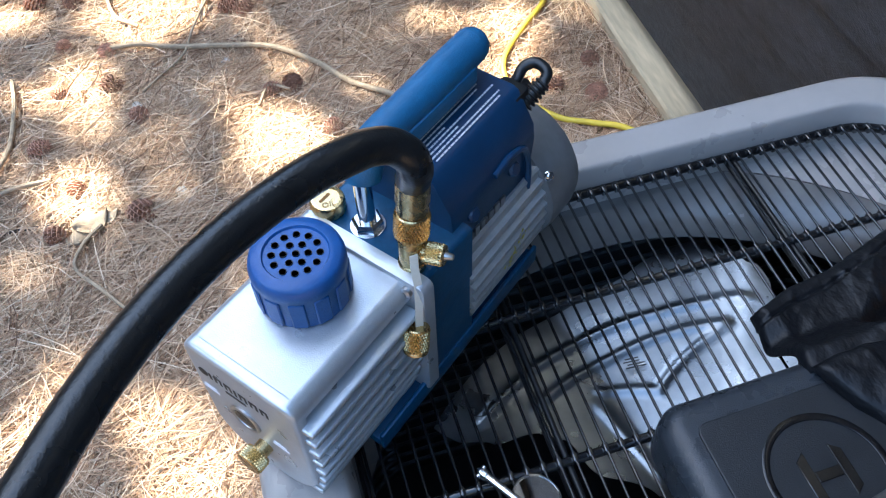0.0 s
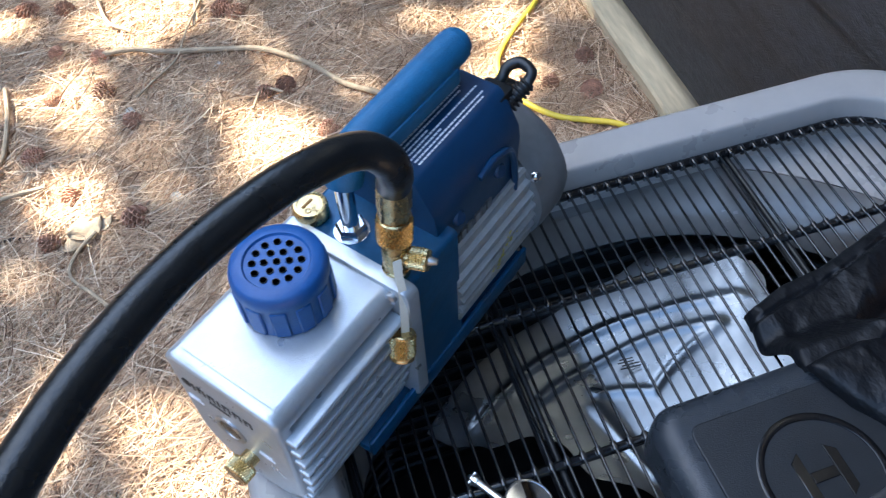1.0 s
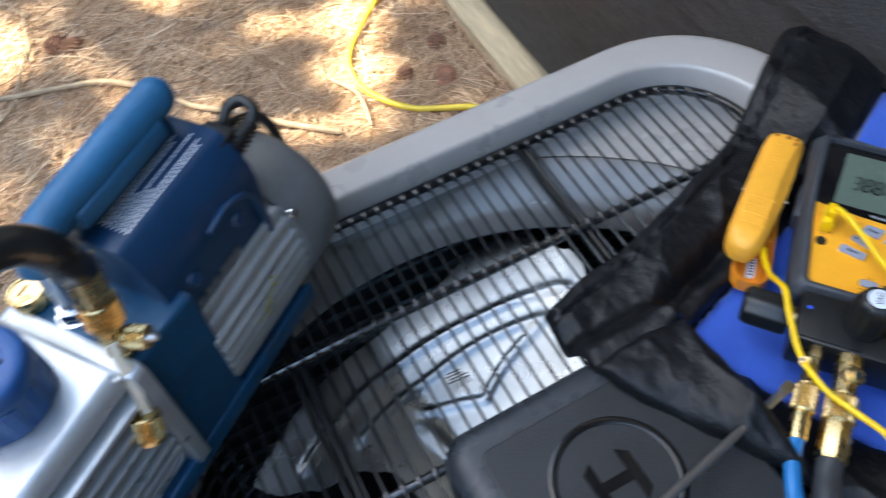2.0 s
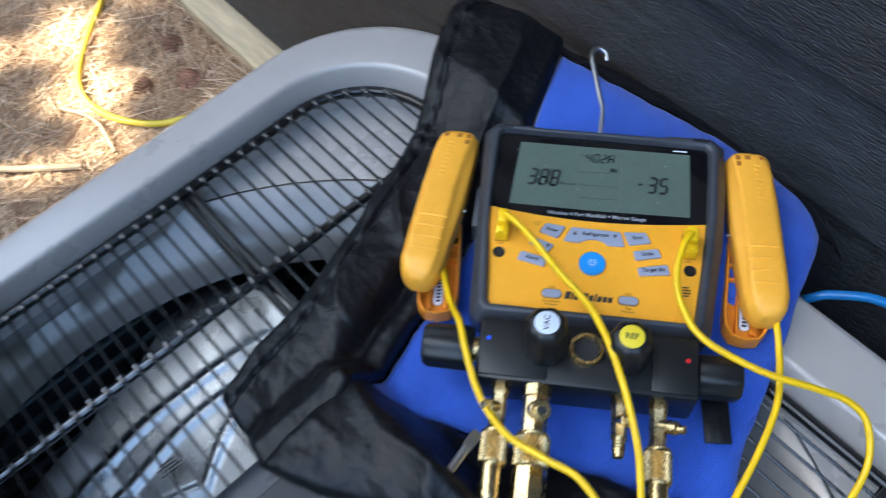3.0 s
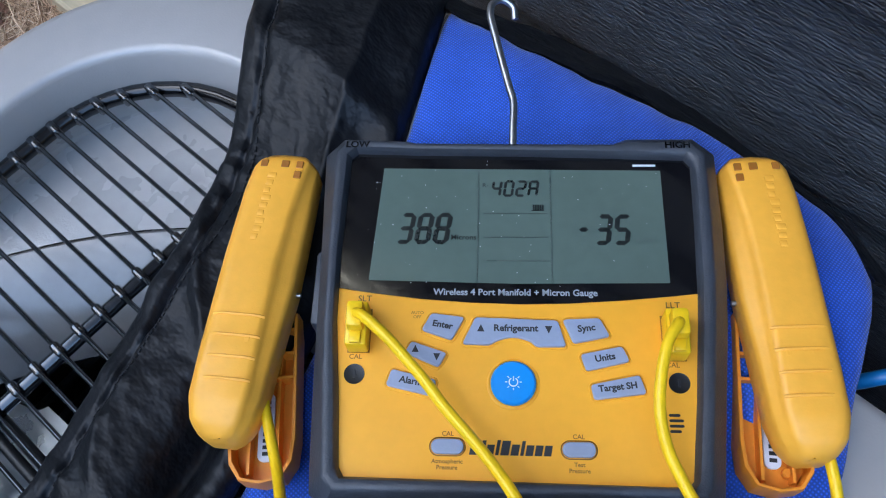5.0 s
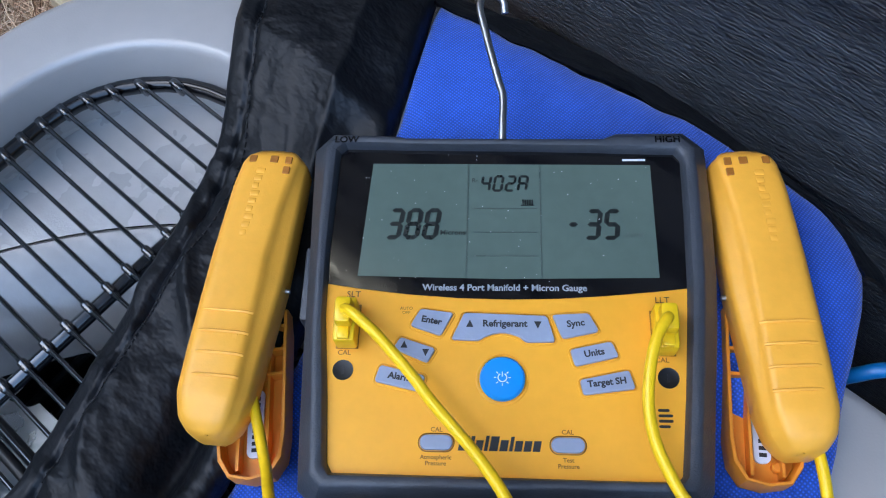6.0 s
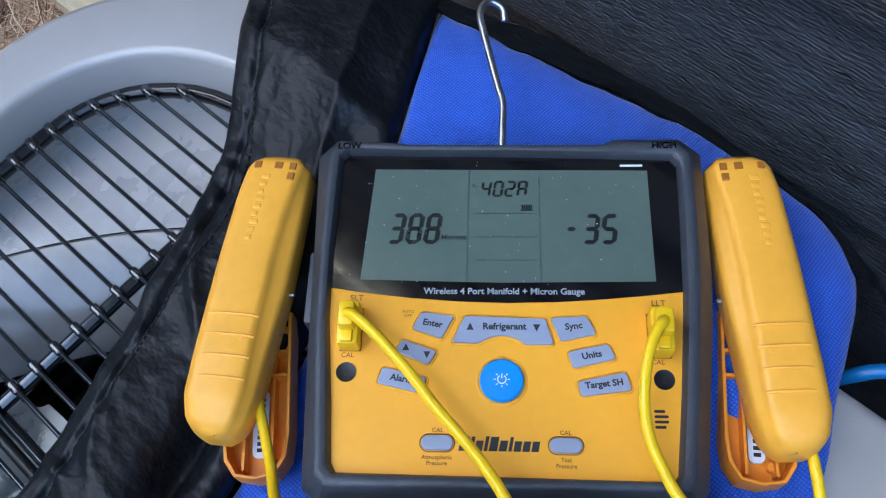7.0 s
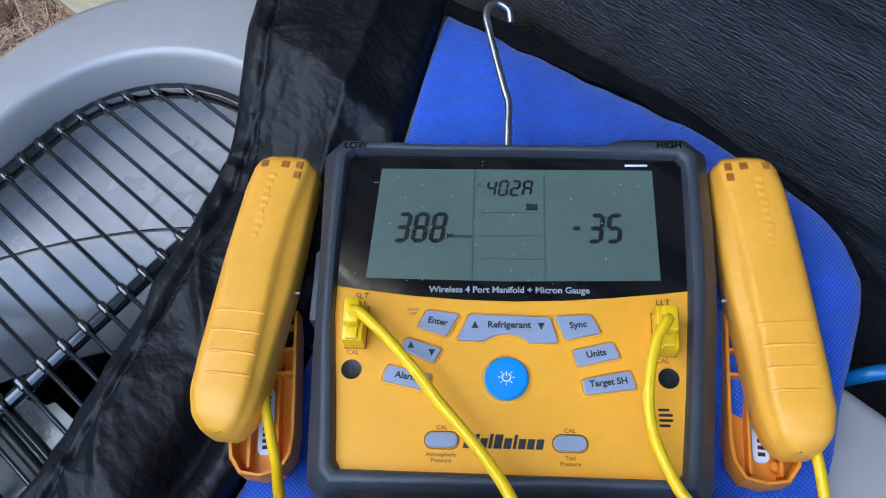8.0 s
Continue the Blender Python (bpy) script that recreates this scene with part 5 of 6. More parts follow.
def lower_jaw(c, m_inv):
    low_ = [(-0.0142, 0.004), (-0.0148, -0.052), (-0.0136, -0.062), (-0.0090, -0.0690), (0.0, -0.0708), (0.0090, -0.0690), (0.0136, -0.062), (0.0148, -0.052), (0.0142, 0.004)]
    o = part("lower_jaw", ring(refine(low_, 3), [(p[0] * 0.86, p[1] * 0.97 - 0.0005) for p in refine(low_, 3)], [(0, -0.014), (0, -0.0012), (0.2, 0.0), (0.8, 0.0), (1.0, -0.0012), (1.0, -0.011)]), ORANGE, c, "ribbed orange lower jaw")
    o.matrix_local = m_inv
    part("jaw_floor", prism([(p[0] * 0.92, p[1] * 0.98) for p in low_], -0.014, -0.0095), ORANGE, o)
    for y in (-0.003, -0.014, -0.025):
        part("rib", box(-0.0126, 0.0126, y - 0.0007, y + 0.0007, -0.0105, -0.0015), ORANGE, o)
    for x in (-0.0058, 0.0064):
        part("rib", box(x - 0.0006, x + 0.0006, -0.066, 0.002, -0.0105, -0.0028), ORANGE, o)
    part("rivet", rod((0.0052, -0.0615, -0.0098), (0.0052, -0.0615, -0.0060), 0.0022, 0.0006, 14), ORANGE, o)
    tag = part("serial_tag", prism(rounded(-0.0034, 0.0034, -0.060, -0.030, 0.0028, 5), -0.0098, -0.0080), WHITE, o, "white serial tag")
    for k in range(9):
        part("tag_bar", box(-0.0013, 0.0017, -0.0574 + 0.0028 * k, -0.0558 + 0.0028 * k, -0.0080, -0.0077), BLACKINK, tag, smooth=False)


CL = MAN @ pose(-0.1110, 0.0492, -0.0240, -3, 0, -4.6)
left_clamp = clamp(CL, -1, "amber yellow pipe clamp thermocouple hung beside the manifold's low side")
lower_jaw(left_clamp, CL.inverted() @ MAN @ pose(-0.1098, 0.0366, -0.0390, 0, 0, 4.5))
CR = MAN @ pose(0.1106, 0.0468, -0.0240, -2, 0, 2.8)
right_clamp = clamp(CR, 1, "amber yellow pipe clamp thermocouple hung beside the manifold's high side")
lower_jaw(right_clamp, CR.inverted() @ MAN @ pose(0.1085, 0.0372, -0.0330, 0, 0, -3.5))
for sx in (-1, 1):
    part("hanger_clip", box(0.0825 * sx - 0.004, 0.0825 * sx + 0.006, 0.030, 0.065, -0.040, -0.022, 0.002), BEZEL, gauge)

# sensor leads
for label, pts in (("yellow sensor lead curling down across the keypad", [(-0.0628, 0.0262, 0.0015), (-0.0590, 0.0235, 0.0055), (-0.0530, 0.0182, 0.0065), (-0.0468, 0.0124, 0.006), (-0.0346, -0.0013, 0.006), (-0.0256, -0.0127, 0.006), (-0.0161, -0.0236, 0.007), (-0.0078, -0.0340, 0.010), (0.0008, -0.0470, 0.0135), (0.0100, -0.0655, 0.017), (0.0182, -0.0850, 0.015), (0.0258, -0.1050, 0.009), (0.0325, -0.1290, 0.002), (0.0354, -0.1525, -0.004), (0.038, -0.180, -0.008), (0.030, -0.230, -0.006), (0.02, -0.29, -0.02), (0.03, -0.36, -0.055)]),
                   ("yellow sensor lead running down from its pipe clamp", [(-0.1060, 0.0060, -0.030), (-0.1032, -0.0031, -0.028), (-0.0980, -0.0187, -0.027), (-0.0926, -0.0326, -0.022), (-0.0882, -0.0430, -0.013), (-0.0822, -0.0565, -0.002), (-0.0750, -0.0780, -0.001), (-0.0628, -0.1055, -0.002), (-0.0445, -0.1275, 0.001), (-0.0220, -0.1395, 0.003), (0.0020, -0.151, 0.002), (0.018, -0.180, 0.000), (0.016, -0.240, -0.006), (-0.01, -0.30, -0.02), (-0.03, -0.36, -0.055)]),
                   ("yellow sensor lead looping away over the casing", [(0.0640, 0.0240, 0.0010), (0.0622, 0.0215, 0.0045), (0.0580, 0.0142, 0.005), (0.0548, 0.0024, 0.004), (0.0535, -0.0109, 0.002), (0.0550, -0.0236, 0.001), (0.0589, -0.0341, 0.000), (0.0645, -0.0445, -0.001), (0.0740, -0.0525, -0.003), (0.0895, -0.0590, -0.007), (0.1130, -0.0660, -0.012), (0.1420, -0.0685, -0.020), (0.1640, -0.0715, -0.028), (0.1765, -0.0815, -0.036), (0.1785, -0.1040, -0.048), (0.1640, -0.1330, -0.056), (0.145, -0.165, -0.060), (0.12, -0.21, -0.063), (0.10, -0.26, -0.063)]),
                   ("yellow sensor lead hanging from its pipe clamp", [(0.1215, -0.0100, -0.028), (0.1232, -0.0266, -0.028), (0.1240, -0.0400, -0.030), (0.1237, -0.0558, -0.030), (0.1208, -0.0791, -0.032), (0.1092, -0.1096, -0.036), (0.0950, -0.139, -0.040), (0.075, -0.18, -0.042), (0.05, -0.24, -0.050), (0.04, -0.30, -0.058)])):
    lead = thing("sensor_lead", MAN, label, "cable", "sensor leads")
    part("lead_wire", tube(pts, 0.0023, 12, 8), CABLE, lead)


# ---- cloth bag under the gauge ----
bag = thing("tool_bag", pose(0, 0, 0), "crumpled black and royal blue cloth tool bag spread over the unit", "bag")


def polyline(pts, s):
    P = [Vector(p) for p in pts]
    L = [0.0]
    for a, b in zip(P, P[1:]):
        L.append(L[-1] + (b - a).length)
    d = s * L[-1]
    for i in range(len(P) - 1):
        if d <= L[i + 1] + 1e-9:
            return P[i].lerp(P[i + 1], (d - L[i]) / (L[i + 1] - L[i]))
    return P[-1]


def cloth(name, left, right, height, material, na=60, nb=44, label="", thick=0.003, edge=0.006):
    """A soft panel between two edge lines; height(u, v, a, b) gives the relief."""
    own = bmesh.new()
    L, R = spline2(left), spline2(right)
    top, bot = [], []
    for i in range(na + 1):
        a = i / na
        p, q = polyline(L, a), polyline(R, a)
        rt, rb = [], []
        for j in range(nb + 1):
            b = j / nb
            c = p.lerp(q, b)
            over = max(0.0, c.x - 0.735)
            wob = 0.0016 * noise.noise((c.x * 60, c.y * 60, 2.0))
            z = height(c.x, c.y, a, b) - 4.0 * over ** 2
            c.x += 0.15 * over
            m = min(min(a, 1 - a) * na / 6, min(b, 1 - b) * nb / 6, 1.0)
            z -= edge * (1 - math.sqrt(max(0, m))) ** 2 if edge else 0
            rt.append(own.verts.new((c.x + wob, c.y + wob, z)))
            rb.append(own.verts.new((c.x + wob, c.y + wob, z - thick)))
        top.append(rt)
        bot.append(rb)
    for i in range(na):
        for j in range(nb):
            own.faces.new((top[i][j], top[i][j + 1], top[i + 1][j + 1], top[i + 1][j]))
            own.faces.new((bot[i][j], bot[i + 1][j], bot[i + 1][j + 1], bot[i][j + 1]))
    for i in range(na):
        own.faces.new((top[i][0], top[i + 1][0], bot[i + 1][0], bot[i][0]))
        own.faces.new((top[i][nb], bot[i][nb], bot[i + 1][nb], top[i + 1][nb]))
    for j in range(nb):
        own.faces.new((top[0][j], bot[0][j], bot[0][j + 1], top[0][j + 1]))
        own.faces.new((top[na][j], top[na][j + 1], bot[na][j + 1], bot[na][j]))
    return part(name, own, material, bag, label, angle=70)


def spline2(pts):
    return [tuple(v.xy) for v in spline([(p[0], p[1], 0) for p in pts], 6)]


def rest(u, v):
    """Height of what the bag lies on: guard inside, rim outside."""
    f = min(1.0, max(0.0, (u - 0.655) / 0.05))
    g_ = min(1.0, max(0.0, (v - 0.40) / 0.05))
    h = 0.6035 + 0.0195 * max(f, g_)
    c = min(1.0, max(0.0, (0.490 - u) / 0.030)) * min(1.0, max(0.0, (0.226 - v) / 0.034))
    return h + 0.043 * c * c * (3 - 2 * c)


def folds(u, v, k, amp):
    s = 0.0
    for i, (ang, freq, w) in enumerate(((20, 12, 1.0), (60, 19, 0.55), (105, 30, 0.24), (40, 60, 0.12))):
        a = radians(ang)
        x = u * math.cos(a) + v * math.sin(a)
        y = -u * math.sin(a) + v * math.cos(a)
        n_ = noise.noise((x * freq * 0.4, y * freq, k + i * 7.3))
        s += w * (1 - min(1.0, abs(n_) * 3.2)) ** 2
    return amp * s + amp * 0.8 * noise.noise((u * 12, v * 12, k))


cloth("black_panel", [(0.782, 0.398), (0.754, 0.407), (0.713, 0.384), (0.665, 0.351), (0.615, 0.325), (0.535, 0.296), (0.477, 0.2775), (0.434, 0.270), (0.394, 0.256)],
      [(0.792, 0.316), (0.770, 0.300), (0.712, 0.266), (0.650, 0.245), (0.590, 0.224), (0.525, 0.203), (0.474, 0.186), (0.440, 0.174), (0.388, 0.178)],
      lambda u, v, a, b: rest(u, v) + 0.008 + folds(u, v, 3.0, 0.0060) - 0.003 * math.exp(-((b - 0.17) / 0.022) ** 2) + 0.0009 * math.sin(a * 130 + 3 * math.sin(a * 17)) * math.exp(-((b - 0.17) / 0.06) ** 2) + 0.014 * math.sin(math.pi * b) ** 1.2 * (0.5 + 0.5 * a) * (1 - a ** 6) - 0.018 * math.exp(-((b - 0.72) / 0.10) ** 2) * math.exp(-((a - 0.62) / 0.22) ** 2), BLACKCL, 170, 76, "crumpled black cloth panel", edge=0.010)
blue = cloth("blue_panel", [(0.780, 0.303), (0.768, 0.297), (0.712, 0.264), (0.650, 0.243), (0.590, 0.222), (0.525, 0.201), (0.472, 0.184)],
             [(0.803, 0.150), (0.803, 0.085), (0.782, 0.050), (0.725, 0.026), (0.660, 0.000), (0.620, -0.014), (0.585, -0.035)],
             lambda u, v, a, b: rest(u, v) + 0.0045 + folds(u, v, 8.0, 0.0014) + 0.002 * noise.noise((u * 9, v * 9, 2)), FABRIC, 90, 60, "royal blue woven cloth panel", edge=0.004)
cloth("lower_panel", [(0.474, 0.187), (0.497, 0.128), (0.522, 0.080), (0.552, 0.024), (0.586, -0.034)],
      [(0.388, 0.180), (0.400, 0.150), (0.424, 0.110), (0.462, 0.050), (0.510, -0.030)],
      lambda u, v, a, b: rest(u, v) + 0.010 + folds(u, v, 5.0, 0.0060) + 0.010 * math.sin(math.pi * b), BLACKCL, 70, 44, "black cloth hem panel", edge=0.008)
# black trim, drawn wide enough to stand for the shadow beside the wall too
cloth("border_panel", [(0.779, 0.306), (0.791, 0.235), (0.799, 0.185), (0.802, 0.150), (0.802, 0.085), (0.780, 0.048)],
      [(0.800, 0.345), (0.822, 0.262), (0.834, 0.185), (0.834, 0.150), (0.818, 0.075), (0.792, 0.030)],
      lambda u, v, a, b: 0.628 + folds(u, v, 6.0, 0.004) - 0.020 * b, BLACKCL, 60, 14, "black cloth edging that also fills the shadow gap", edge=0.003)
# seam stitched along the free edge of the black panel
seam = [(0.742, 0.384), (0.684, 0.343), (0.630, 0.306), (0.573, 0.290), (0.528, 0.2755), (0.475, 0.2605)]
line = [tuple(p.xy) for p in spline([(a, b, 0) for a, b in seam], 14)]
deps = bpy.context.evaluated_depsgraph_get()
deps.update()
bm = bmesh.new()
black = [o for o in bag.children if o.name.startswith("black_panel")][0]
for i in range(0, len(line) - 1, 1):
    a, b = Vector((*line[i], 0.8)), Vector((*line[i + 1], 0.8))
    ha, hb = black.ray_cast(a, (0, 0, -1)), black.ray_cast(a.lerp(b, 0.6), (0, 0, -1))
    if ha[0] and hb[0]:
        rod(ha[1] + Vector((0, 0, 0.0004)), hb[1] + Vector((0, 0, 0.0004)), 0.0006, 0, 6, bm)
part("seam_stitch", bm, THREAD, bag)
strap = part("hang_strap", box(-0.0085, 0.0085, -0.014, 0.018, 0.0, 0.0022, 0.0008), BLACKCL, bag, "black webbing hang strap")
strap.matrix_local = MAN @ pose(0.0870, -0.0880, -0.0475, 0, 0, 4)

# ---- black tool case on the guard ----
CASE = pose(0.360, 0.098, 0.6025, 0, 0, 1.5)
case = thing("tool_case", CASE, "charcoal plastic tool case lying on the fan guard", "tool case")
part("shell", prism(rounded(-0.096, 0.100, -0.100, 0.094, 0.024, 8), 0.0, 0.046, 0.017, 6), CASEPL, case, angle=50)
part("lid_panel", prism(rounded(-0.073, 0.090, -0.090, 0.069, 0.009, 5), 0.040, 0.0476, 0.0012, 2), LIDPL, case, "black inset lid panel")
RX, RY = -0.002, 0.006
bm = ring(circle(RX, RY, 0.0460, 64), circle(RX, RY, 0.0405, 64), [(0, 0.0465), (0.0, 0.0484), (0.3, 0.0490), (0.7, 0.0490), (1.0, 0.0484), (1.0, 0.0465)])
part("emblem_ring", bm, EMBLEM, case, "round raised emblem")
for nm, pts in (("emblem_bar", [(-0.018, -0.014), (-0.010, -0.020), (-0.010, 0.020), (-0.018, 0.014)]), ("emblem_bar", [(0.010, -0.020), (0.018, -0.014), (0.018, 0.014), (0.010, 0.020)]), ("emblem_bar", [(-0.0098, -0.004), (0.0098, -0.004), (0.0098, 0.004), (-0.0098, 0.004)])):
    bm = prism([(RX + x, RY + y) for x, y in pts], 0.0465, 0.0488, 0.0006, 1)
    part(nm, bm, EMBLEM, case)

# ---- screwdriver lying across case and bag ----
driver = thing("screwdriver", pose(0.4985, 0.1030, 0.6570, 0, -9.5, 193), "flat-blade screwdriver with a steel shaft and a clear blue grip", "screwdriver")
bm = rod((0.012, 0, 0), (0.205, 0, 0), 0.0030, 0.0004, 14)
part("shaft", bm, STEEL, driver)
bm = bmesh.new()
pts = [(0.0, 0.0032, 0.0005), (0.004, 0.0036, 0.0008), (0.013, 0.0030, 0.0028)]
rows = [[bm.verts.new((x, sy * w, sz * h)) for sy, sz in ((-1, -1), (1, -1), (1, 1), (-1, 1))] for x, w, h in pts]
for lo_, hi_ in zip(rows, rows[1:]):
    for i in range(4):
        bm.faces.new((lo_[i], lo_[(i + 1) % 4], hi_[(i + 1) % 4], hi_[i]))
bm.faces.new(rows[0])
bm.faces.new(rows[-1])
part("blade_tip", bm, STEEL, driver)
part("grip", lathe([(0.006, 0), (0.009, 0.003), (0.0100, 0.010), (0.0088, 0.020), (0.0108, 0.035), (0.0108, 0.080), (0.008, 0.090), (0.002, 0.092)], (0.200, 0, 0), (1, 0, 0), 40, lobes=(0.0009, 5)), POWER, driver, "fluted blue grip")

# ---- inspection mirror on the guard ----
mir = thing("inspection_mirror", pose(0.1640, 0.1610, 0.6050, 0, 0, 0), "round inspection mirror on a chrome telescopic stem", "inspection mirror")
part("mirror_cup", lathe([(0.0180, 0), (0.0192, 0.0006), (0.0196, 0.003), (0.0190, 0.0042), (0.0178, 0.0040), (0.0176, 0.0034), (0.0008, 0.0034)], (0, 0, 0), (0, 0, 1), 48), CHROME, mir).matrix_local = pose(0, 0, 0.004, 0, 13, 0)
part("mirror_glass", lathe([(0.0174, 0), (0.0172, 0.0006), (0.0004, 0.0006)], (0, 0, 0.0034), (0, 0, 1), 48), MIRROR, mir).matrix_local = pose(0, 0, 0.004, 0, 13, 0)
d = Vector((0.020, -0.032, 0.002))
s = Vector((-0.033, 0.030, 0.012))
bm = rod(s + d * 0.12, s + d * 2.4, 0.0032, 0.0006, 20)
rod(s + d * 0.02, s + d * 0.16, 0.0042, 0.0008, 20, bm)
rod(s + d * 1.2, s + d * 2.4, 0.0042, 0.0006, 20, bm)
part("stem", bm, CHROME, mir, "chrome telescopic stem")
bm = rod(s + Vector((-0.004, -0.003, -0.001)), s + Vector((0.004, 0.003, 0.001)), 0.0022, 0.0005, 14)
lathe([(0.001, -0.004), (0.003, -0.002), (0.0036, 0), (0.003, 0.002), (0.001, 0.004)], s, s + d, 16, bm)
part("swivel", bm, CHROME, mir)
part("swivel_arm", tube([s, s + Vector((0.006, -0.004, -0.006)), (-0.016, 0.008, 0.004)], 0.0014, 8, 6), CHROME, mir)


# ---- loose things on the ground ----
def on_ground(x, y, h=0.0):
    return (x, y, ground_z(x, y) + h)


def cone_mesh():
    own = bmesh.new()
    for k in range(70):
        f = k / 70
        h = -0.024 + 0.048 * f
        r = 0.021 * math.sin(math.pi * min(0.97, 0.18 + 0.80 * f)) ** 0.7
        a = k * 2.39996
        c = Vector((r * math.cos(a), r * math.sin(a), h))
        o_ = Vector((math.cos(a), math.sin(a), 0.25)).normalized()
        s = Vector((-math.sin(a), math.cos(a), 0))
        w = 0.0052 * (0.6 + 0.6 * math.sin(math.pi * f))
        q = [c * 0.55 - s * w * 0.5 + Vector((0, 0, h * 0.45)), c * 0.55 + s * w * 0.5 + Vector((0, 0, h * 0.45)), c + s * w, c + o_ * 0.003 + Vector((0, 0, 0.002)), c - s * w]
        vs_ = [own.verts.new(p) for p in q]
        own.faces.new(vs_)
        low__ = [own.verts.new(p - Vector((0, 0, 0.0022))) for p in q]
        own.faces.new(low__[::-1])
        for i in range(5):
            own.faces.new((vs_[i], low__[i], low__[(i + 1) % 5], vs_[(i + 1) % 5]))
    return own


first_cone = None
rc = random.Random(4)
for x, y in ((0.640, 1.190), (0.705, 1.130), (0.735, 1.240), (0.021, 1.663), (0.160, 1.200), (-0.414, 1.812), (-0.332, 1.797), (-0.354, 1.642), (-0.266, 1.603), (-0.266, 1.475), (-0.212, 1.365), (-0.368, 1.482), (-0.410, 1.328), (-0.343, 1.187), (-0.385, 1.082), (0.051, 1.642), (0.020, 1.670), (0.068, 1.356), (0.110, 1.358), (-0.233, 1.101)):
    m = pose(*on_ground(x, y, 0.017), rc.uniform(60, 110), rc.uniform(-20, 20), rc.uniform(0, 360)) @ Matrix.Scale(rc.uniform(0.75, 1.1), 4)
    if first_cone is None:
        first_cone = part("pine_cone", cone_mesh(), CONE, smooth=False)
        tagged(first_cone, "dark russet open pine cone on the needle litter", "pine cone", "fallen pine cones")
        first_cone.matrix_world = m
    else:
        o = copy_thing(first_cone, Matrix.Identity(4))
        o.matrix_world = m

for label, pts, r in (("long pale bare vine lying over the needles", [(-0.26, 1.60), (-0.19, 1.585), (-0.125, 1.567), (-0.004, 1.534), (0.088, 1.489), (0.171, 1.402), (0.226, 1.318), (0.292, 1.242), (0.37, 1.17), (0.46, 1.10)], 0.0060),
                      ("thin grey fallen twig on needles", [(-0.46, 1.54), (-0.455, 1.457), (-0.465, 1.38), (-0.471, 1.326), (-0.50, 1.26)], 0.005),
                      ("short dry twig on pine needles", [(-0.254, 1.80), (-0.235, 1.70), (-0.19, 1.66)], 0.004),
                      ("short dry twig on pine needles", [(-0.02, 1.80), (-0.035, 1.70), (-0.05, 1.63)], 0.0035),
                      ("curved dry twig with a fork", [(-0.30, 1.08), (-0.335, 1.04), (-0.353, 0.999), (-0.315, 0.945), (-0.265, 0.87)], 0.0035),
                      ("short dry twig on pine needles", [(0.10, 1.33), (0.06, 1.36), (0.03, 1.31)], 0.003),
                      ("crooked stick half under the needles", [(-0.52, 1.20), (-0.46, 1.222), (-0.387, 1.225)], 0.0045),
                      ("long thin grey twig across the needles", [(-0.024, 1.705), (-0.070, 1.605), (-0.103, 1.538), (-0.160, 1.474), (-0.195, 1.423)], 0.0026),
                      ("thin dry twig on pine needles", [(0.50, 1.25), (0.53, 1.17), (0.52, 1.09)], 0.003)):
    tw = part("twig", tube([on_ground(x, y, 0.027 + 0.004 * math.sin(i * 2)) for i, (x, y) in enumerate(pts)], r, 8, 6), TWIG)
    tagged(tw, label, "twig")
tagged(part("cord_end", tube([on_ground(-0.60, 1.10, 0.012), on_ground(-0.48, 1.12, 0.012), on_ground(-0.40, 1.115, 0.010), on_ground(-0.36, 1.13, 0.008)], 0.004, 8, 6), BLACKPL), "thin black cord half buried in needles", "cord")
SPOTS = [(-0.288, 1.349), (-0.150, 1.134), (-0.214, 1.406), (-0.016, 1.506)]
for k in range(16):
    x, y = SPOTS[k] if k < len(SPOTS) else (rc.uniform(-0.6, 0.7), rc.uniform(0.8, 1.8))
    bm = bmesh.new()
    bmesh.ops.create_icosphere(bm, subdivisions=2, radius=0.010)
    for v in bm.verts:
        v.co = Vector((v.co.x * 1.2, v.co.y, v.co.z * 0.6)) * (1 + 0.35 * noise.noise(v.co * 70 + Vector((k, 0, 0))))
    st = part("pebble", bm, PEBBLE)
    st.matrix_world = pose(*on_ground(x, y, 0.010), 0, 0, rc.uniform(0, 360)) @ Matrix.Scale(rc.uniform(0.5, 1.3), 4)
    tagged(st, "pale tan pebble among pine needles", "pebble", "pebbles")

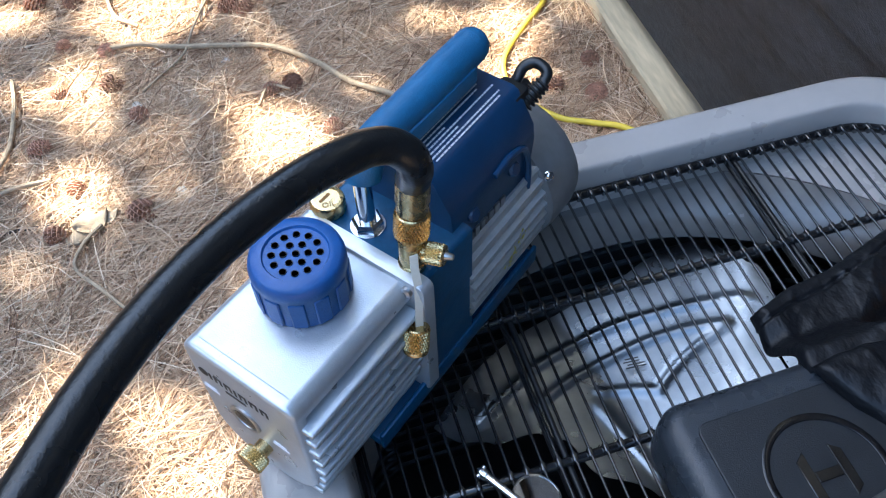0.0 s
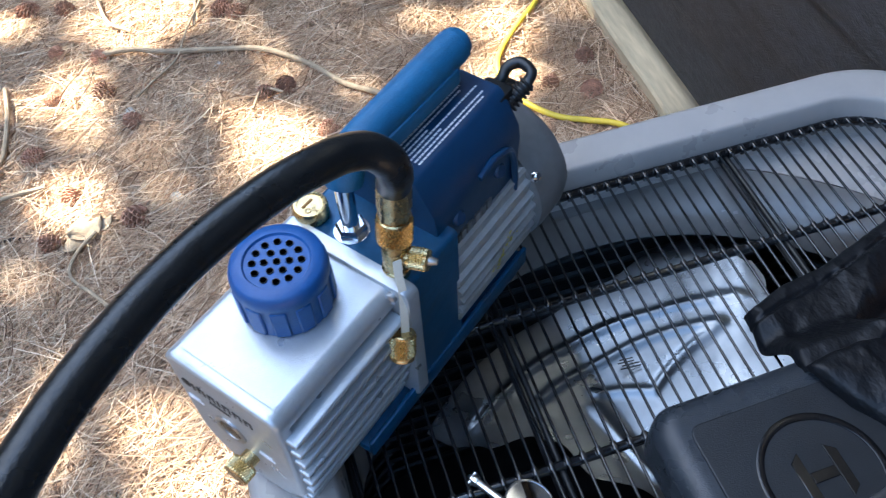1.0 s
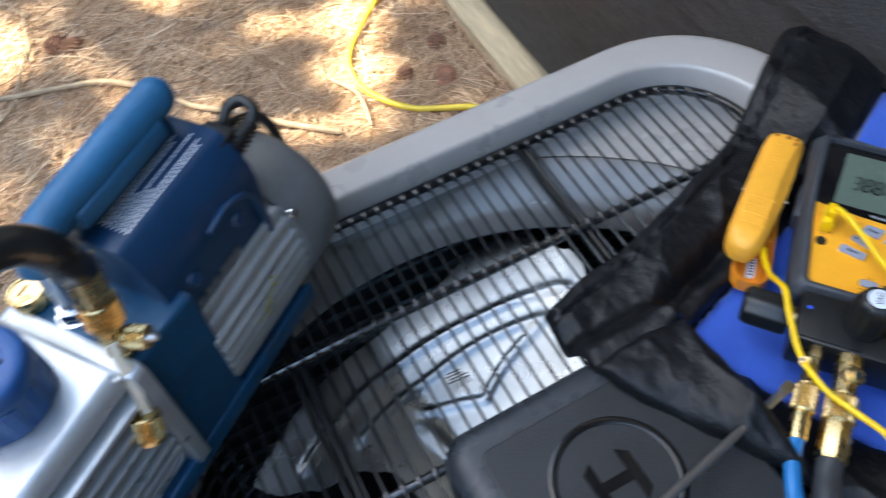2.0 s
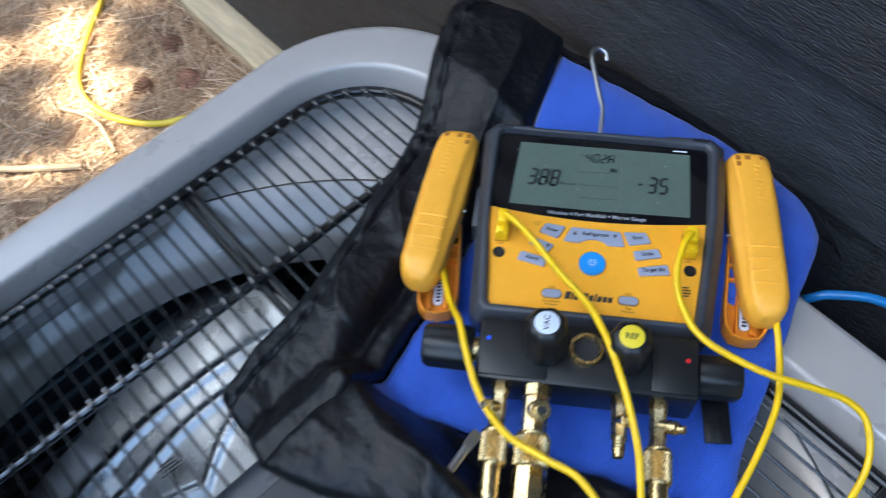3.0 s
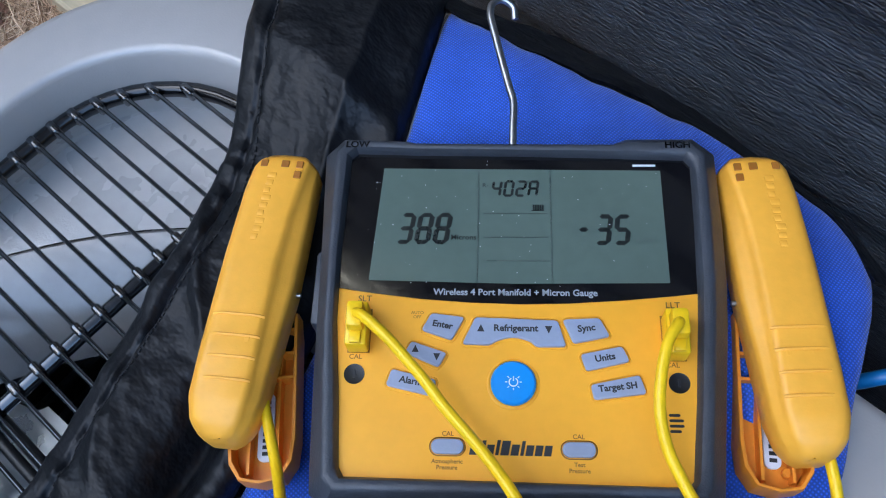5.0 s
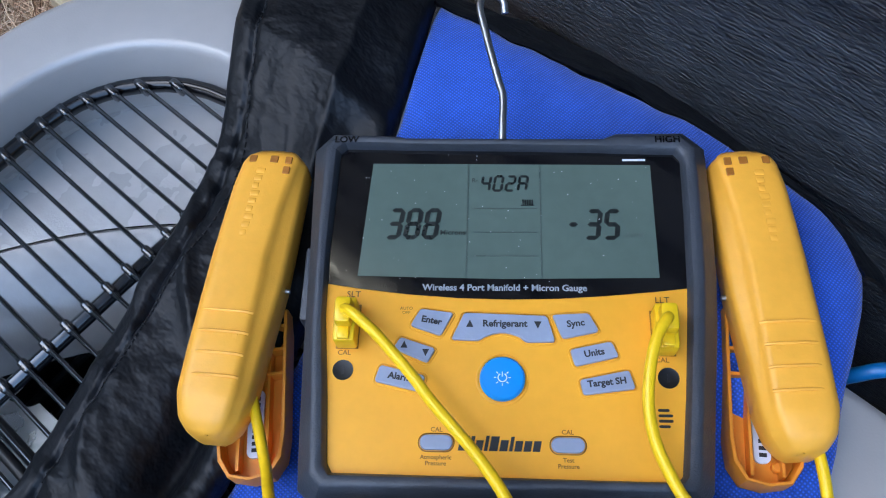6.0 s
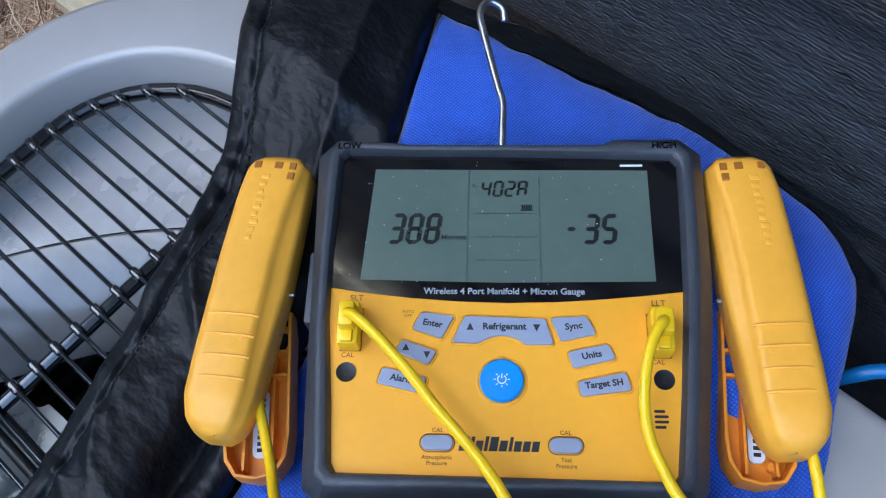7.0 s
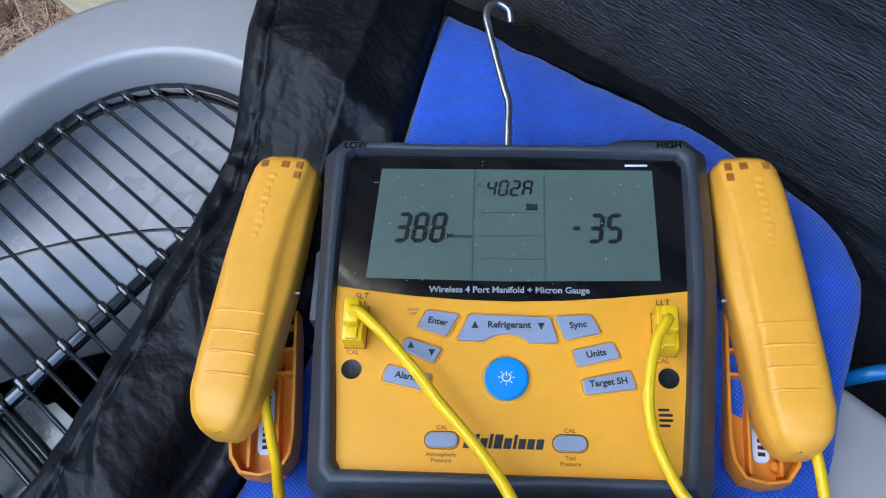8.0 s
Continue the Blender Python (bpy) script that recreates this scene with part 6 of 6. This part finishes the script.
def dry_leaf(x, y, turn, size, label):
    """A curled dry leaf: a pointed oval sheet, ribbed and bent."""
    own = bmesh.new()
    rows = []
    for i in range(9):
        f = i / 8
        w = 0.42 * math.sin(math.pi * min(0.98, 0.04 + 0.94 * f)) ** 0.8
        rows.append([own.verts.new(((f - 0.5) * size, w * size * (j / 3), size * (0.18 * abs(j / 3) ** 2 + 0.16 * math.sin(f * 3 + j) + 0.10))) for j in range(-3, 4)])
    for lo, hi in zip(rows, rows[1:]):
        for j in range(6):
            own.faces.new((lo[j], lo[j + 1], hi[j + 1], hi[j]))
    ext = bmesh.ops.extrude_face_region(own, geom=own.faces[:])
    for e in ext["geom"]:
        if isinstance(e, bmesh.types.BMVert):
            e.co.z -= 0.0008
    o = part("dry_leaf", own, TWIG, angle=70)
    o.matrix_world = pose(*on_ground(x, y, 0.012), 0, 0, turn)
    tagged(o, label, "leaf", "dry leaves")


dry_leaf(-0.318, 1.098, 30, 0.070, "pale curled dry leaf on pine needles")
dry_leaf(-0.345, 1.072, 110, 0.055, "grey brown dry leaf on pine needles")
dry_leaf(-0.290, 1.105, 200, 0.045, "pale curled dry leaf on pine needles")

lead = thing("extension_cord", pose(0, 0, 0), "yellow extension cord snaking over the needles", "extension cord")
part("cord_jacket", tube([on_ground(0.79, 2.2, 0.024), on_ground(0.80, 1.8, 0.024), on_ground(0.78, 1.56, 0.024), on_ground(0.705, 1.44, 0.024), on_ground(0.635, 1.375, 0.024), on_ground(0.575, 1.315, 0.024), on_ground(0.548, 1.265, 0.024), on_ground(0.546, 1.205, 0.024), on_ground(0.570, 1.135, 0.024), on_ground(0.612, 1.083, 0.024), on_ground(0.664, 1.048, 0.024), on_ground(0.722, 1.005, 0.024), on_ground(0.78, 0.90, 0.022), on_ground(0.79, 0.7, 0.022)], 0.0062, 12, 8), CORD, lead)
pipe = thing("water_hose", pose(0, 0, 0), "blue rubber tube running between unit and wall", "hose")
part("hose_tube", tube([(0.735, 0.060, 0.545), (0.752, 0.030, 0.590), (0.765, 0.014, 0.603), (0.785, -0.02, 0.604), (0.815, -0.09, 0.56), (0.80, -0.2, 0.3), (0.79, -0.25, 0.02)], 0.0036, 10, 8), HOSEBLUE, pipe)
